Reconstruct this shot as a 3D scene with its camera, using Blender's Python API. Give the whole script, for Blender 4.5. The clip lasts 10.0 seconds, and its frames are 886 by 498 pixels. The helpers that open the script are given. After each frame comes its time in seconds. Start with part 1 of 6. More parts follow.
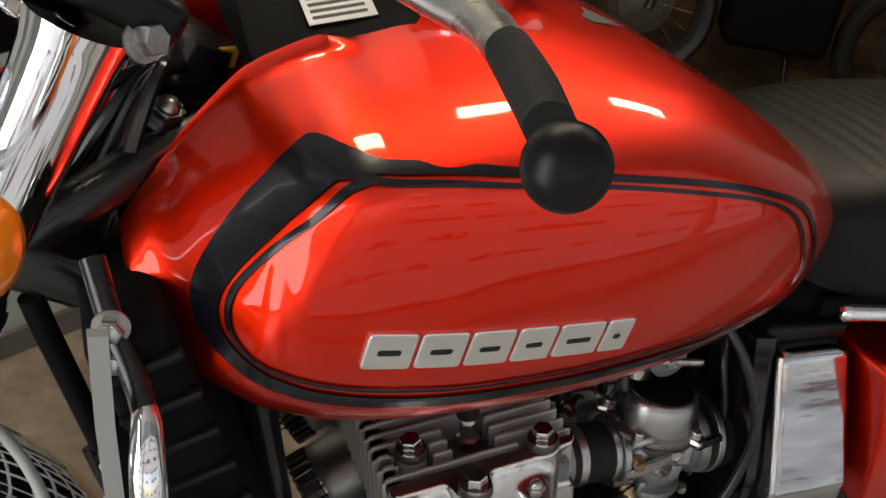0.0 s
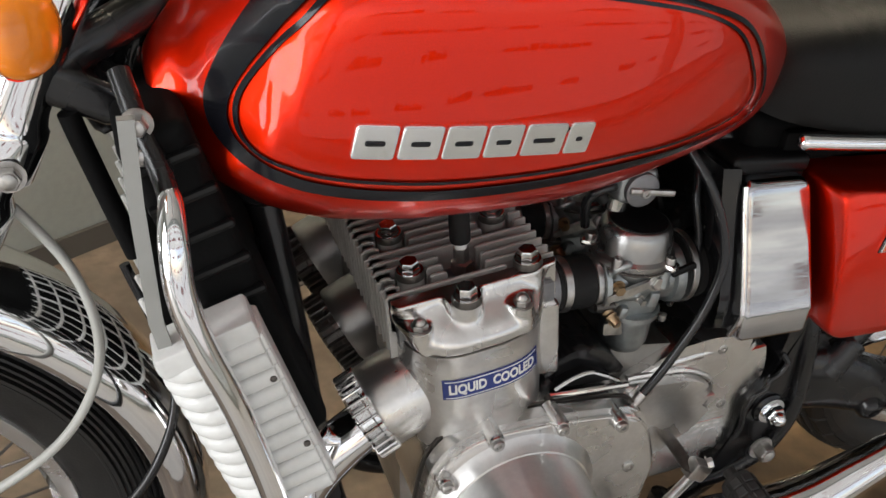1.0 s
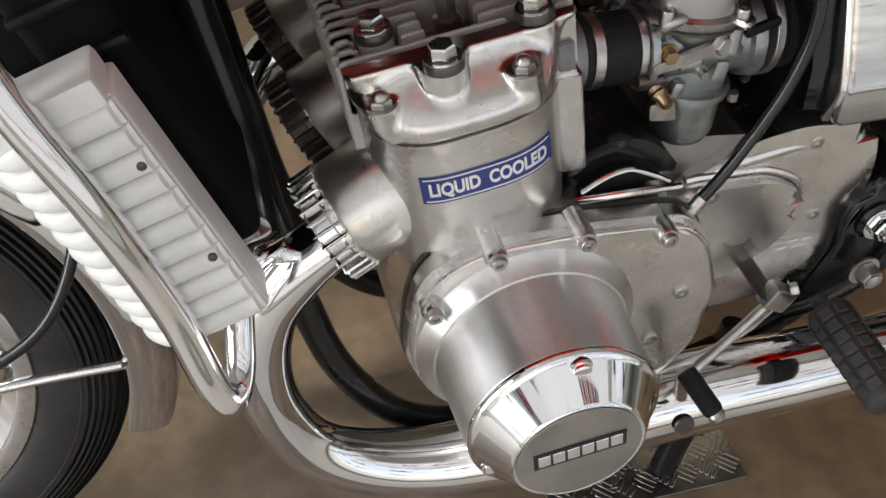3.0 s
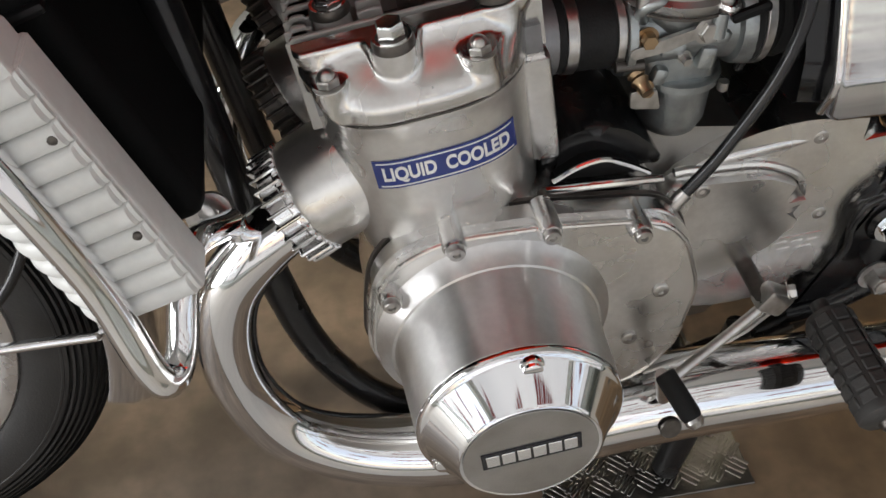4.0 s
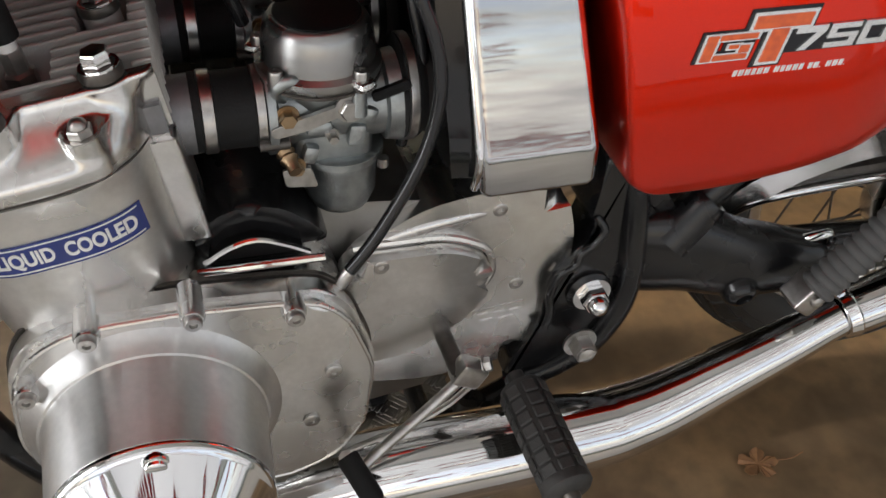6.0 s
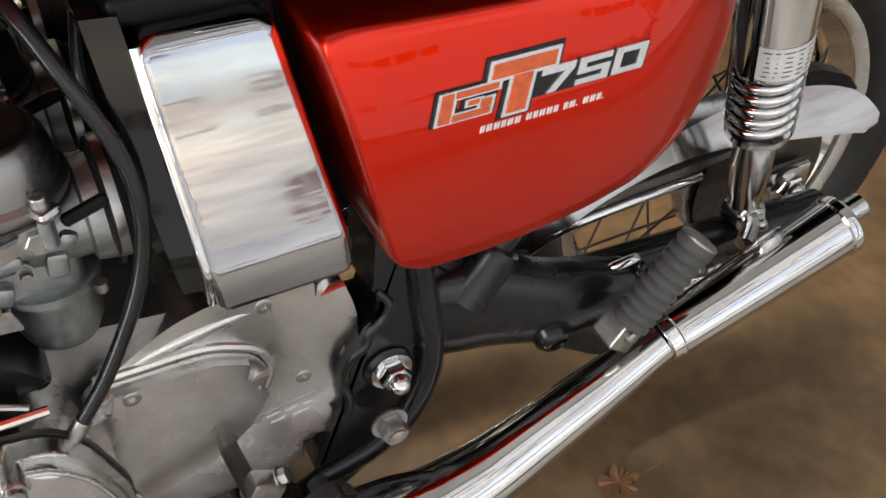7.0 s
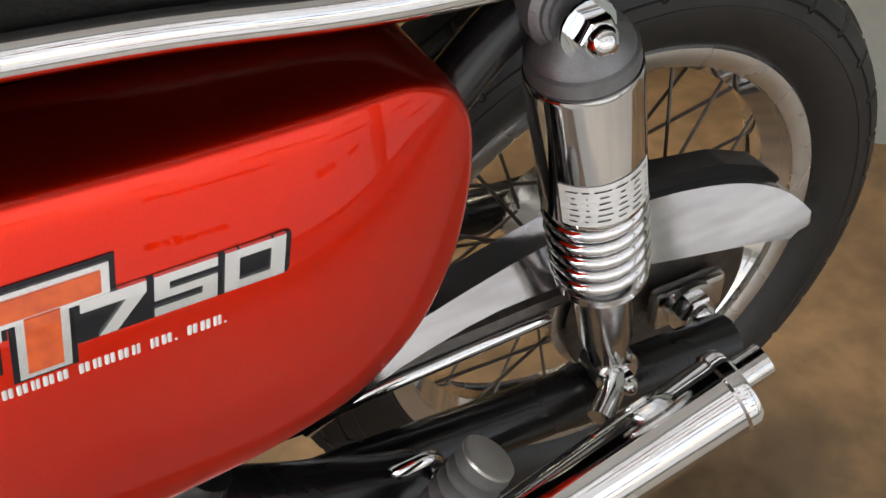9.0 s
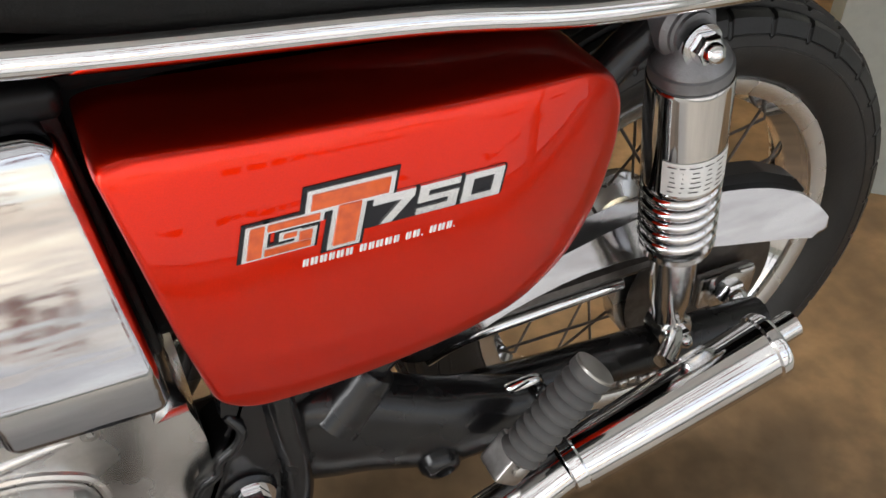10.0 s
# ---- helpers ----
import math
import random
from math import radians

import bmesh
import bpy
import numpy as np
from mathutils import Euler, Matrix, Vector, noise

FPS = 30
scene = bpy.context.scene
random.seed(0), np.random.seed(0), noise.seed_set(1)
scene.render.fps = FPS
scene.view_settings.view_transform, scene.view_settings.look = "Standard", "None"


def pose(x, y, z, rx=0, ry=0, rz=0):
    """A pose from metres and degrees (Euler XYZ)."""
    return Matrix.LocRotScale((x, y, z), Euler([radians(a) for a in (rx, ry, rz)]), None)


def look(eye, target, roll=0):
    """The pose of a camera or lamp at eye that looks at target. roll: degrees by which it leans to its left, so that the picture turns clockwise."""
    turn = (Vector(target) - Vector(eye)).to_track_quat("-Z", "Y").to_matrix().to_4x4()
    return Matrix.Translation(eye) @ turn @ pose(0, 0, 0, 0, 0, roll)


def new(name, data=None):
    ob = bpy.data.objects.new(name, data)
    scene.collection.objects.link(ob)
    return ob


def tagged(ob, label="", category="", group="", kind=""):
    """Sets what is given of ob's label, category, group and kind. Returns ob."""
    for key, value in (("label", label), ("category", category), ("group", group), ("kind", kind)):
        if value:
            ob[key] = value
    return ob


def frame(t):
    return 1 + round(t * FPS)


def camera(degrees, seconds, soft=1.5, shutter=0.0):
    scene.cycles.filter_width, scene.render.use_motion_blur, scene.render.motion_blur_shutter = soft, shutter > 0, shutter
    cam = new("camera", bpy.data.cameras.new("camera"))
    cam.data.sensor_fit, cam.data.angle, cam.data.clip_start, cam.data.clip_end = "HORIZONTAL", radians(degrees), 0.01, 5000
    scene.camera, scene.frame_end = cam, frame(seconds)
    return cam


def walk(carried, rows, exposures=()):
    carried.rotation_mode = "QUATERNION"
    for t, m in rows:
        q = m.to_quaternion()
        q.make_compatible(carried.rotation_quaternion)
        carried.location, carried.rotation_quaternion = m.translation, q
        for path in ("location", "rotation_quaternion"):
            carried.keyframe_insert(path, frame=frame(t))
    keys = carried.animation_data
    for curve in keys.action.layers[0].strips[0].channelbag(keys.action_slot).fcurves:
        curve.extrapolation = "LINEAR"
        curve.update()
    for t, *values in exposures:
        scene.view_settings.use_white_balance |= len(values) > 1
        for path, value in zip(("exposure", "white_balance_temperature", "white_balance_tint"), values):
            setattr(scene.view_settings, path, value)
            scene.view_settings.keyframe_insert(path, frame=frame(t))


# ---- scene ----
cam = camera(49.5, 10.0)
PATH = [
    (0, (-1.254, -0.701, 1.251), (-0.507, 0.877, 0.274), 9.3),
    (0.5, (-1.249, -0.792, 1.255), (-0.484, 0.806, 0.327), 8.7),
    (1, (-1.264, -0.845, 1.21), (-0.584, 0.705, 0.143), 6.6),
    (1.5, (-1.269, -0.856, 1.18), (-0.614, 0.668, 0.062), 4.2),
    (2, (-1.249, -0.841, 1.124), (-0.65, 0.651, -0.065), 3.4),
    (2.5, (-1.183, -0.784, 1.077), (-0.673, 0.662, -0.207), 1.8),
    (2.7, (-1.145, -0.749, 1.06), (-0.67, 0.682, -0.255), 2.1),
    (3.8, (-1.024, -0.705, 1.026), (-0.743, 0.688, -0.382), -0.8),
    (4, (-1.008, -0.716, 1.029), (-0.748, 0.696, -0.363), -0.1),
    (4.5, (-0.99, -0.738, 1.03), (-0.74, 0.693, -0.344), 1.9),
    (5, (-0.944, -0.738, 1.042), (-0.643, 0.718, -0.296), 4.4),
    (5.5, (-0.881, -0.737, 1.043), (-0.494, 0.723, -0.268), 4.3),
    (6, (-0.826, -0.723, 1.036), (-0.335, 0.704, -0.276), 4.3),
    (6.2, (-0.804, -0.704, 1.041), (-0.266, 0.692, -0.287), 4.1),
    (7.3, (-0.645, -0.618, 1.029), (0.093, 0.693, -0.289), 0.5),
    (7.5, (-0.605, -0.599, 1.026), (0.085, 0.729, -0.301), -1.5),
    (8, (-0.513, -0.551, 0.998), (0.108, 0.776, -0.363), -2.7),
    (8.5, (-0.439, -0.527, 0.975), (0.143, 0.788, -0.414), -3.8),
    (9, (-0.371, -0.499, 0.975), (0.219, 0.856, -0.372), -3.3),
    (9.5, (-0.4, -0.525, 0.989), (0.204, 0.847, -0.335), -1.9),
    (10, (-0.547, -0.61, 1.038), (0.129, 0.783, -0.227), 1.6),
]
walk(cam, [(t, look(eye, target, roll)) for t, eye, target, roll in PATH], ((0, -0.5), (0.5, -0.32), (1.0, -0.12), (1.5, 0.04), (2.0, 0.12), (2.7, 0.06), (3.8, -0.16), (5.0, -0.19), (6.2, -0.14), (7.3, 0.10), (8.5, 0.26), (9.0, 0.16), (10.0, 0.18)))

#@LIGHT
# ---- world, lamps, exposure
world = bpy.data.worlds.new("world")
world.use_nodes = True
scene.world = world
wn = world.node_tree
bg = wn.nodes["Background"]
sky = wn.nodes.new("ShaderNodeTexSky")
sky.sky_type, sky.sun_disc, sky.sun_elevation, sky.sun_rotation = "NISHITA", False, radians(35), radians(200)
wn.links.new(sky.outputs[0], bg.inputs[0])
bg.inputs[1].default_value = 0.08
scene.view_settings.exposure = 0.0


def area_lamp(name, m, sx, sy, watts, colour):
    lamp = bpy.data.lights.new(name, "AREA")
    lamp.shape, lamp.size, lamp.size_y, lamp.energy, lamp.color = "RECTANGLE", sx, sy, watts, colour
    ob = new(name, lamp)
    ob.matrix_world = m
    return ob


WINDOW_Y = -1.16
area_lamp("window_light", pose(-0.7, WINDOW_Y - 0.12, 1.31, 90, 0, 0), 5.4, 2.48, 33, (0.98, 0.98, 1.0))
area_lamp("doorway_light", pose(-3.05, -0.78, 1.05, 0, -90, 0), 2.0, 0.9, 46, (0.97, 0.98, 1.0))
#@MATERIALS

# ---- materials
def material(name, colour, rough=0.5, metal=0.0, coat=0.0, bump=0.0, bump_scale=200.0, vary=0.0, vary_scale=8.0, grain=0.0, grain_scale=120.0, rough_vary=0.0, tint=None, stretch=None):
    """A principled surface with variation of colour at two scales, of gloss, and fine relief."""
    m = bpy.data.materials.new(name)
    m.use_nodes = True
    nt = m.node_tree
    p = nt.nodes["Principled BSDF"]
    p.inputs["Base Color"].default_value = (*colour, 1)
    p.inputs["Roughness"].default_value, p.inputs["Metallic"].default_value = rough, metal
    p.inputs["Coat Weight"].default_value, p.inputs["Coat Roughness"].default_value = coat, 0.03
    co = nt.nodes.new("ShaderNodeTexCoord").outputs["Object"]
    if stretch:
        mp = nt.nodes.new("ShaderNodeMapping")
        mp.inputs["Scale"].default_value = stretch
        nt.links.new(co, mp.inputs[0])
        co = mp.outputs[0]

    def noise_at(scale, detail=4.0):
        n = nt.nodes.new("ShaderNodeTexNoise")
        n.inputs["Scale"].default_value, n.inputs["Detail"].default_value = scale, detail
        nt.links.new(co, n.inputs["Vector"])
        return n.outputs["Fac"]

    last = None
    for amount, scale in ((vary, vary_scale), (grain, grain_scale)):
        if amount:
            ramp = nt.nodes.new("ShaderNodeMapRange")
            ramp.inputs["From Min"].default_value, ramp.inputs["From Max"].default_value = 0.35, 0.65
            nt.links.new(noise_at(scale), ramp.inputs["Value"])
            mix = nt.nodes.new("ShaderNodeMix")
            mix.data_type = "RGBA"
            other = tint if tint and scale == vary_scale else tuple(c * 0.35 for c in colour)
            scaled = nt.nodes.new("ShaderNodeMath")
            scaled.operation = "MULTIPLY"
            scaled.inputs[1].default_value = amount
            nt.links.new(ramp.outputs[0], scaled.inputs[0])
            nt.links.new(scaled.outputs[0], mix.inputs["Factor"])
            if last:
                nt.links.new(last, mix.inputs["A"])
            else:
                mix.inputs["A"].default_value = (*colour, 1)
            mix.inputs["B"].default_value = (*other, 1)
            last = mix.outputs["Result"]
    if last:
        nt.links.new(last, p.inputs["Base Color"])
    if rough_vary:
        r = nt.nodes.new("ShaderNodeMapRange")
        r.inputs["From Min"].default_value, r.inputs["From Max"].default_value = 0.3, 0.7
        r.inputs["To Min"].default_value, r.inputs["To Max"].default_value = max(rough - rough_vary, 0.02), rough + rough_vary
        nt.links.new(noise_at(14.0), r.inputs["Value"])
        nt.links.new(r.outputs[0], p.inputs["Roughness"])
    if bump:
        b = nt.nodes.new("ShaderNodeBump")
        b.inputs["Strength"].default_value, b.inputs["Distance"].default_value = bump, 0.001
        nt.links.new(noise_at(bump_scale, 3.0), b.inputs["Height"])
        nt.links.new(b.outputs[0], p.inputs["Normal"])
    return m


PAINT = material("candy_red_paint", (0.90, 0.024, 0.002), 0.38, 1.0, 0.95, bump=0.04, bump_scale=900, grain=0.12, grain_scale=1500)
PAINT.node_tree.nodes["Principled BSDF"].inputs["Coat IOR"].default_value = 1.4
GLOSS_BLACK = material("gloss_black_cover", (0.004, 0.004, 0.0045), 0.08, 0.0, 0.0, vary=0.3, vary_scale=30, tint=(0.008, 0.008, 0.008), bump=0.06, bump_scale=40)
BLACK_LINE = material("black_decal", (0.005, 0.005, 0.008), 0.22, 0.0, 0.2, vary=0.2, vary_scale=30, tint=(0.014, 0.014, 0.015))
BLACK_LINE.node_tree.nodes["Principled BSDF"].inputs["Specular IOR Level"].default_value = 0.3
CHROME = material("chrome", (0.86, 0.86, 0.87), 0.06, 1.0, rough_vary=0.03)
# the darker noise tint puts streaky reflections into the colour of the next three
WAVY_CHROME = material("wavy_reflection_chrome", (0.62, 0.63, 0.65), 0.09, 1.0, vary=0.75, vary_scale=16, tint=(0.34, 0.34, 0.37), bump=0.9, bump_scale=14, stretch=(0.4, 0.5, 2.4))
STREAKED_CHROME = material("streaked_reflection_chrome", (0.82, 0.82, 0.82), 0.08, 1.0, rough_vary=0.03, vary=0.45, vary_scale=30, tint=(0.56, 0.54, 0.54), bump=0.3, bump_scale=34, stretch=(0.16, 1.0, 1.0))
GUARD_CHROME = material("banded_reflection_chrome", (0.66, 0.65, 0.65), 0.13, 1.0, rough_vary=0.06, vary=0.7, vary_scale=34, tint=(0.40, 0.38, 0.38), bump=0.5, bump_scale=22, stretch=(0.25, 1.0, 1.0))
WORN_CHROME = material("worn_chrome", (0.75, 0.75, 0.75), 0.14, 1.0, rough_vary=0.08, vary=0.3, vary_scale=40, tint=(0.45, 0.42, 0.38), bump=0.08, bump_scale=250)
ALLOY = material("polished_alloy", (0.78, 0.77, 0.755), 0.27, 1.0, rough_vary=0.07, vary=0.4, vary_scale=26, tint=(0.44, 0.415, 0.38), bump=0.03, bump_scale=420, grain=0.1, grain_scale=180)
SOFT_ALLOY = material("buffed_alloy", (0.74, 0.73, 0.71), 0.31, 0.93, rough_vary=0.07, vary=0.4, vary_scale=24, tint=(0.50, 0.47, 0.43), bump=0.04, bump_scale=420, grain=0.1, grain_scale=180)
BRUSHED = material("turned_alloy", (0.74, 0.73, 0.72), 0.34, 1.0, rough_vary=0.05, vary=0.15, vary_scale=22, tint=(0.55, 0.54, 0.52), grain=0.1, grain_scale=180)
turned = BRUSHED.node_tree.nodes.new("ShaderNodeTangent")
turned.direction_type, turned.axis = "RADIAL", "Y"
BRUSHED.node_tree.links.new(turned.outputs[0], BRUSHED.node_tree.nodes["Principled BSDF"].inputs["Tangent"])
BRUSHED.node_tree.nodes["Principled BSDF"].inputs["Anisotropic"].default_value = 0.85
BRUSHED.node_tree.nodes["Principled BSDF"].inputs["Anisotropic Rotation"].default_value = 0.25
RIM = material("satin_chrome_rim", (0.84, 0.84, 0.84), 0.27, 1.0, rough_vary=0.05, vary=0.2, vary_scale=40, tint=(0.6, 0.6, 0.6))
FIN = material("blasted_alloy_fins", (0.50, 0.49, 0.465), 0.5, 0.25, vary=0.5, vary_scale=30, tint=(0.33, 0.31, 0.28), bump=0.25, bump_scale=700, rough_vary=0.08)
SATIN = material("satin_alloy", (0.40, 0.40, 0.395), 0.3, 1.0, rough_vary=0.06, vary=0.4, vary_scale=30, tint=(0.28, 0.27, 0.26), bump=0.08, bump_scale=500)
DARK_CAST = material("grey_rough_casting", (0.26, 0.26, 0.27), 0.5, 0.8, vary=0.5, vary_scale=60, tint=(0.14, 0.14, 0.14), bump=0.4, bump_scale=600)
CAST = material("cast_alloy", (0.44, 0.43, 0.41), 0.4, 0.95, rough_vary=0.1, vary=0.5, vary_scale=25, tint=(0.25, 0.23, 0.2), bump=0.35, bump_scale=700)
ZINC = material("dull_zinc_casting", (0.40, 0.425, 0.425), 0.36, 0.9, vary=0.5, vary_scale=60, tint=(0.16, 0.165, 0.16), bump=0.3, bump_scale=500)
BRASS = material("tarnished_brass", (0.42, 0.30, 0.18), 0.35, 1.0, vary=0.6, vary_scale=80, tint=(0.3, 0.2, 0.12))
STEEL = material("zinc_steel", (0.55, 0.54, 0.52), 0.3, 1.0, vary=0.5, vary_scale=90, tint=(0.25, 0.22, 0.2))
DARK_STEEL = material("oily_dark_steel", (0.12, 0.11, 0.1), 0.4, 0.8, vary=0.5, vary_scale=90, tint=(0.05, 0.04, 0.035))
FRAME = material("black_frame_enamel", (0.006, 0.006, 0.007), 0.24, 0.0, 0.1, vary=0.5, vary_scale=18, tint=(0.02, 0.019, 0.018), bump=0.2, bump_scale=60, rough_vary=0.1, grain=0.3, grain_scale=300)
FRAME.node_tree.nodes["Principled BSDF"].inputs["Specular IOR Level"].default_value = 0.45
RUBBER = material("black_rubber", (0.009, 0.009, 0.0092), 0.6, vary=0.5, vary_scale=20, tint=(0.02, 0.019, 0.018), bump=0.3, bump_scale=600, rough_vary=0.12)
TYRE = material("dusty_tyre_rubber", (0.013, 0.0128, 0.0125), 0.45, vary=0.5, vary_scale=12, tint=(0.026, 0.0245, 0.023), bump=0.3, bump_scale=400, rough_vary=0.1)
STRIP = material("grey_painted_strip", (0.27, 0.27, 0.255), 0.4, vary=0.4, vary_scale=30, tint=(0.22, 0.22, 0.2), bump=0.1, bump_scale=200)
PEG_RUBBER = material("dusty_peg_rubber", (0.022, 0.021, 0.020), 0.55, vary=0.5, vary_scale=40, tint=(0.045, 0.042, 0.039), bump=0.3, bump_scale=500, rough_vary=0.1)
GREY_RUBBER = material("grey_worn_rubber", (0.07, 0.07, 0.07), 0.7, vary=0.5, vary_scale=40, tint=(0.11, 0.105, 0.1), bump=0.3, bump_scale=500)
VINYL = material("black_vinyl", (0.0035, 0.0034, 0.0031), 0.45, vary=0.3, vary_scale=6, tint=(0.006, 0.0058, 0.005), bump=0.5, bump_scale=450)
PLASTIC = material("black_plastic", (0.004, 0.004, 0.0043), 0.35, vary=0.3, vary_scale=12, tint=(0.014, 0.0135, 0.013), bump=0.1, bump_scale=300)
WHITE_GUARD = material("white_painted_guard", (0.72, 0.72, 0.7), 0.38, 0.0, 0.2, vary=0.25, vary_scale=35, tint=(0.5, 0.5, 0.48), bump=0.15, bump_scale=200, grain=0.06, grain_scale=160)
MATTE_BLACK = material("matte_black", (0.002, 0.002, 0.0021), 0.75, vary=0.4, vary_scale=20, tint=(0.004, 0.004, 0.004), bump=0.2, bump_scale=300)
MATTE_BLACK.node_tree.nodes["Principled BSDF"].inputs["Specular IOR Level"].default_value = 0.12
AMBER = material("amber_lens", (0.85, 0.24, 0.01), 0.15, 0.0, 0.6, vary=0.3, vary_scale=60, tint=(0.6, 0.13, 0.0))
BLUE_LABEL = material("blue_enamel_label", (0.018, 0.035, 0.19), 0.25, 0.0, 0.4, vary=0.2, vary_scale=50)
WHITE_LABEL = material("white_print", (0.78, 0.78, 0.76), 0.4, vary=0.15, vary_scale=60)
SILVER = material("silver_badge", (0.82, 0.82, 0.81), 0.22, 0.9, vary=0.2, vary_scale=70, tint=(0.6, 0.6, 0.6))
ORANGE = material("orange_badge_fill", (0.8, 0.13, 0.02), 0.3, 0.2, 0.5, vary=0.6, vary_scale=150, tint=(0.55, 0.07, 0.02))
RED_PRINT = material("red_window_lettering", (0.5, 0.07, 0.06), 0.5, vary=0.2)
RED_PRINT.node_tree.nodes["Principled BSDF"].inputs["Base Color"].default_value = (0.5, 0.07, 0.06, 1)
vinyl = RED_PRINT.node_tree.nodes.new("ShaderNodeBsdfTranslucent")
vinyl.inputs["Color"].default_value = (0.34, 0.05, 0.04, 1)
RED_PRINT.node_tree.links.new(vinyl.outputs[0], RED_PRINT.node_tree.nodes["Material Output"].inputs["Surface"])
CABLE = material("grey_cable_sheath", (0.42, 0.42, 0.39), 0.45, vary=0.3, vary_scale=30, tint=(0.3, 0.29, 0.26))
BLACK_CABLE = material("black_cable_sheath", (0.010, 0.010, 0.011), 0.22, vary=0.3, vary_scale=30)
PALE_BOUNCE = material("pale_bounce_concrete", (0.52, 0.5, 0.465), 0.7, vary=0.4, vary_scale=5, tint=(0.38, 0.36, 0.33), grain=0.15, grain_scale=60, bump=0.25, bump_scale=90)
FLOOR = material("worn_painted_concrete", (0.31, 0.195, 0.100), 0.5, vary=0.9, vary_scale=5.5, tint=(0.135, 0.088, 0.048), grain=0.5, grain_scale=26, bump=0.3, bump_scale=60, rough_vary=0.15)
fl = FLOOR.node_tree
fl_in = fl.nodes["Principled BSDF"].inputs["Base Color"]
fl_old = fl_in.links[0].from_socket
fl_co, fl_sep, fl_map, fl_mix, fl_hue = (fl.nodes.new(n) for n in ("ShaderNodeTexCoord", "ShaderNodeSeparateXYZ", "ShaderNodeMapRange", "ShaderNodeMix", "ShaderNodeHueSaturation"))
fl_mix.data_type = "RGBA"
fl_map.inputs["From Min"].default_value, fl_map.inputs["From Max"].default_value = -1.0, -0.2
fl_hue.inputs["Saturation"].default_value, fl_hue.inputs["Value"].default_value = 0.62, 0.9
fl.links.new(fl_co.outputs["Object"], fl_sep.inputs[0])
fl.links.new(fl_sep.outputs["X"], fl_map.inputs["Value"])
fl.links.new(fl_old, fl_hue.inputs["Color"])
fl.links.new(fl_map.outputs[0], fl_mix.inputs["Factor"])
fl.links.new(fl_hue.outputs[0], fl_mix.inputs["A"])
fl.links.new(fl_old, fl_mix.inputs["B"])
fl.links.new(fl_mix.outputs["Result"], fl_in)
WALL = material("grey_painted_wall", (0.36, 0.38, 0.36), 0.6, vary=0.35, vary_scale=4, tint=(0.26, 0.28, 0.26), bump=0.2, bump_scale=80, grain=0.1, grain_scale=60)
DARK_WALL = material("dark_wall_tone", (0.11, 0.1, 0.09), 0.7, vary=0.5, vary_scale=3, tint=(0.06, 0.055, 0.05), bump=0.2, bump_scale=60)
CEILING = material("plaster_ceiling", (0.6, 0.59, 0.56), 0.8, vary=0.2, vary_scale=3, bump=0.2, bump_scale=90)
CHECKER = material("checker_plate_steel", (0.3, 0.29, 0.275), 0.35, 1.0, vary=0.6, vary_scale=25, tint=(0.14, 0.125, 0.11), bump=0.3, bump_scale=300, rough_vary=0.12)
LEAF = material("dry_brown_leaf", (0.32, 0.16, 0.07), 0.7, vary=0.6, vary_scale=70, tint=(0.18, 0.09, 0.04))
YELLOW = material("yellow_tag", (0.7, 0.42, 0.03), 0.5, vary=0.3, vary_scale=60)
RUBBER.node_tree.nodes["Principled BSDF"].inputs["Specular IOR Level"].default_value = 0.22
VINYL.node_tree.nodes["Principled BSDF"].inputs["Specular IOR Level"].default_value = 0.22
PLASTIC.node_tree.nodes["Principled BSDF"].inputs["Specular IOR Level"].default_value = 0.2
GLASS = bpy.data.materials.new("window_glass")
GLASS.use_nodes = True
gn = GLASS.node_tree
clear, shine, both = gn.nodes.new("ShaderNodeBsdfTransparent"), gn.nodes.new("ShaderNodeBsdfGlossy"), gn.nodes.new("ShaderNodeMixShader")
shine.inputs["Roughness"].default_value, both.inputs[0].default_value = 0.0, 0.05
gn.links.new(clear.outputs[0], both.inputs[1])
gn.links.new(shine.outputs[0], both.inputs[2])
gn.links.new(both.outputs[0], gn.nodes["Material Output"].inputs["Surface"])
TUBE_GLOW = bpy.data.materials.new("fluorescent_diffuser")
TUBE_GLOW.use_nodes = True
TUBE_GLOW.node_tree.nodes["Principled BSDF"].inputs["Emission Color"].default_value = (1, 0.86, 0.64, 1)
TUBE_GLOW.node_tree.nodes["Principled BSDF"].inputs["Emission Strength"].default_value = 48.0
#@HELPERS


# ---- mesh helpers
def finish(bm, smooth=40):
    bmesh.ops.recalc_face_normals(bm, faces=bm.faces[:])
    for f in bm.faces:
        f.smooth = True
    lim = radians(smooth)
    for e in bm.edges:
        e.smooth = len(e.link_faces) == 2 and e.calc_face_angle(0) < lim
    return bm


def part(name, bm, mat, parent=None, label="", m=None, smooth=40):
    """Links a bmesh as one mesh object under a thing or a part."""
    finish(bm, smooth)
    me = bpy.data.meshes.new(name)
    bm.to_mesh(me)
    bm.free()
    me.materials.append(mat)
    ob = new(name, me)
    if m is not None:
        ob.matrix_world = m
    if parent:
        ob.parent = parent
        ob.matrix_parent_inverse = parent.matrix_world.inverted() if parent.matrix_world != Matrix.Identity(4) else Matrix.Identity(4)
    if label:
        ob["label"] = label
    areas = [p.area for p in me.polygons]
    if max(areas) > 0.06 * sum(areas):
        # keeps large flat faces flat beside their rounded edges
        ob.modifiers.new("even_normals", "WEIGHTED_NORMAL").keep_sharp = True
    return ob


def thing(name, label, category, group="", kind=""):
    return tagged(new(name), label, category, group, kind)


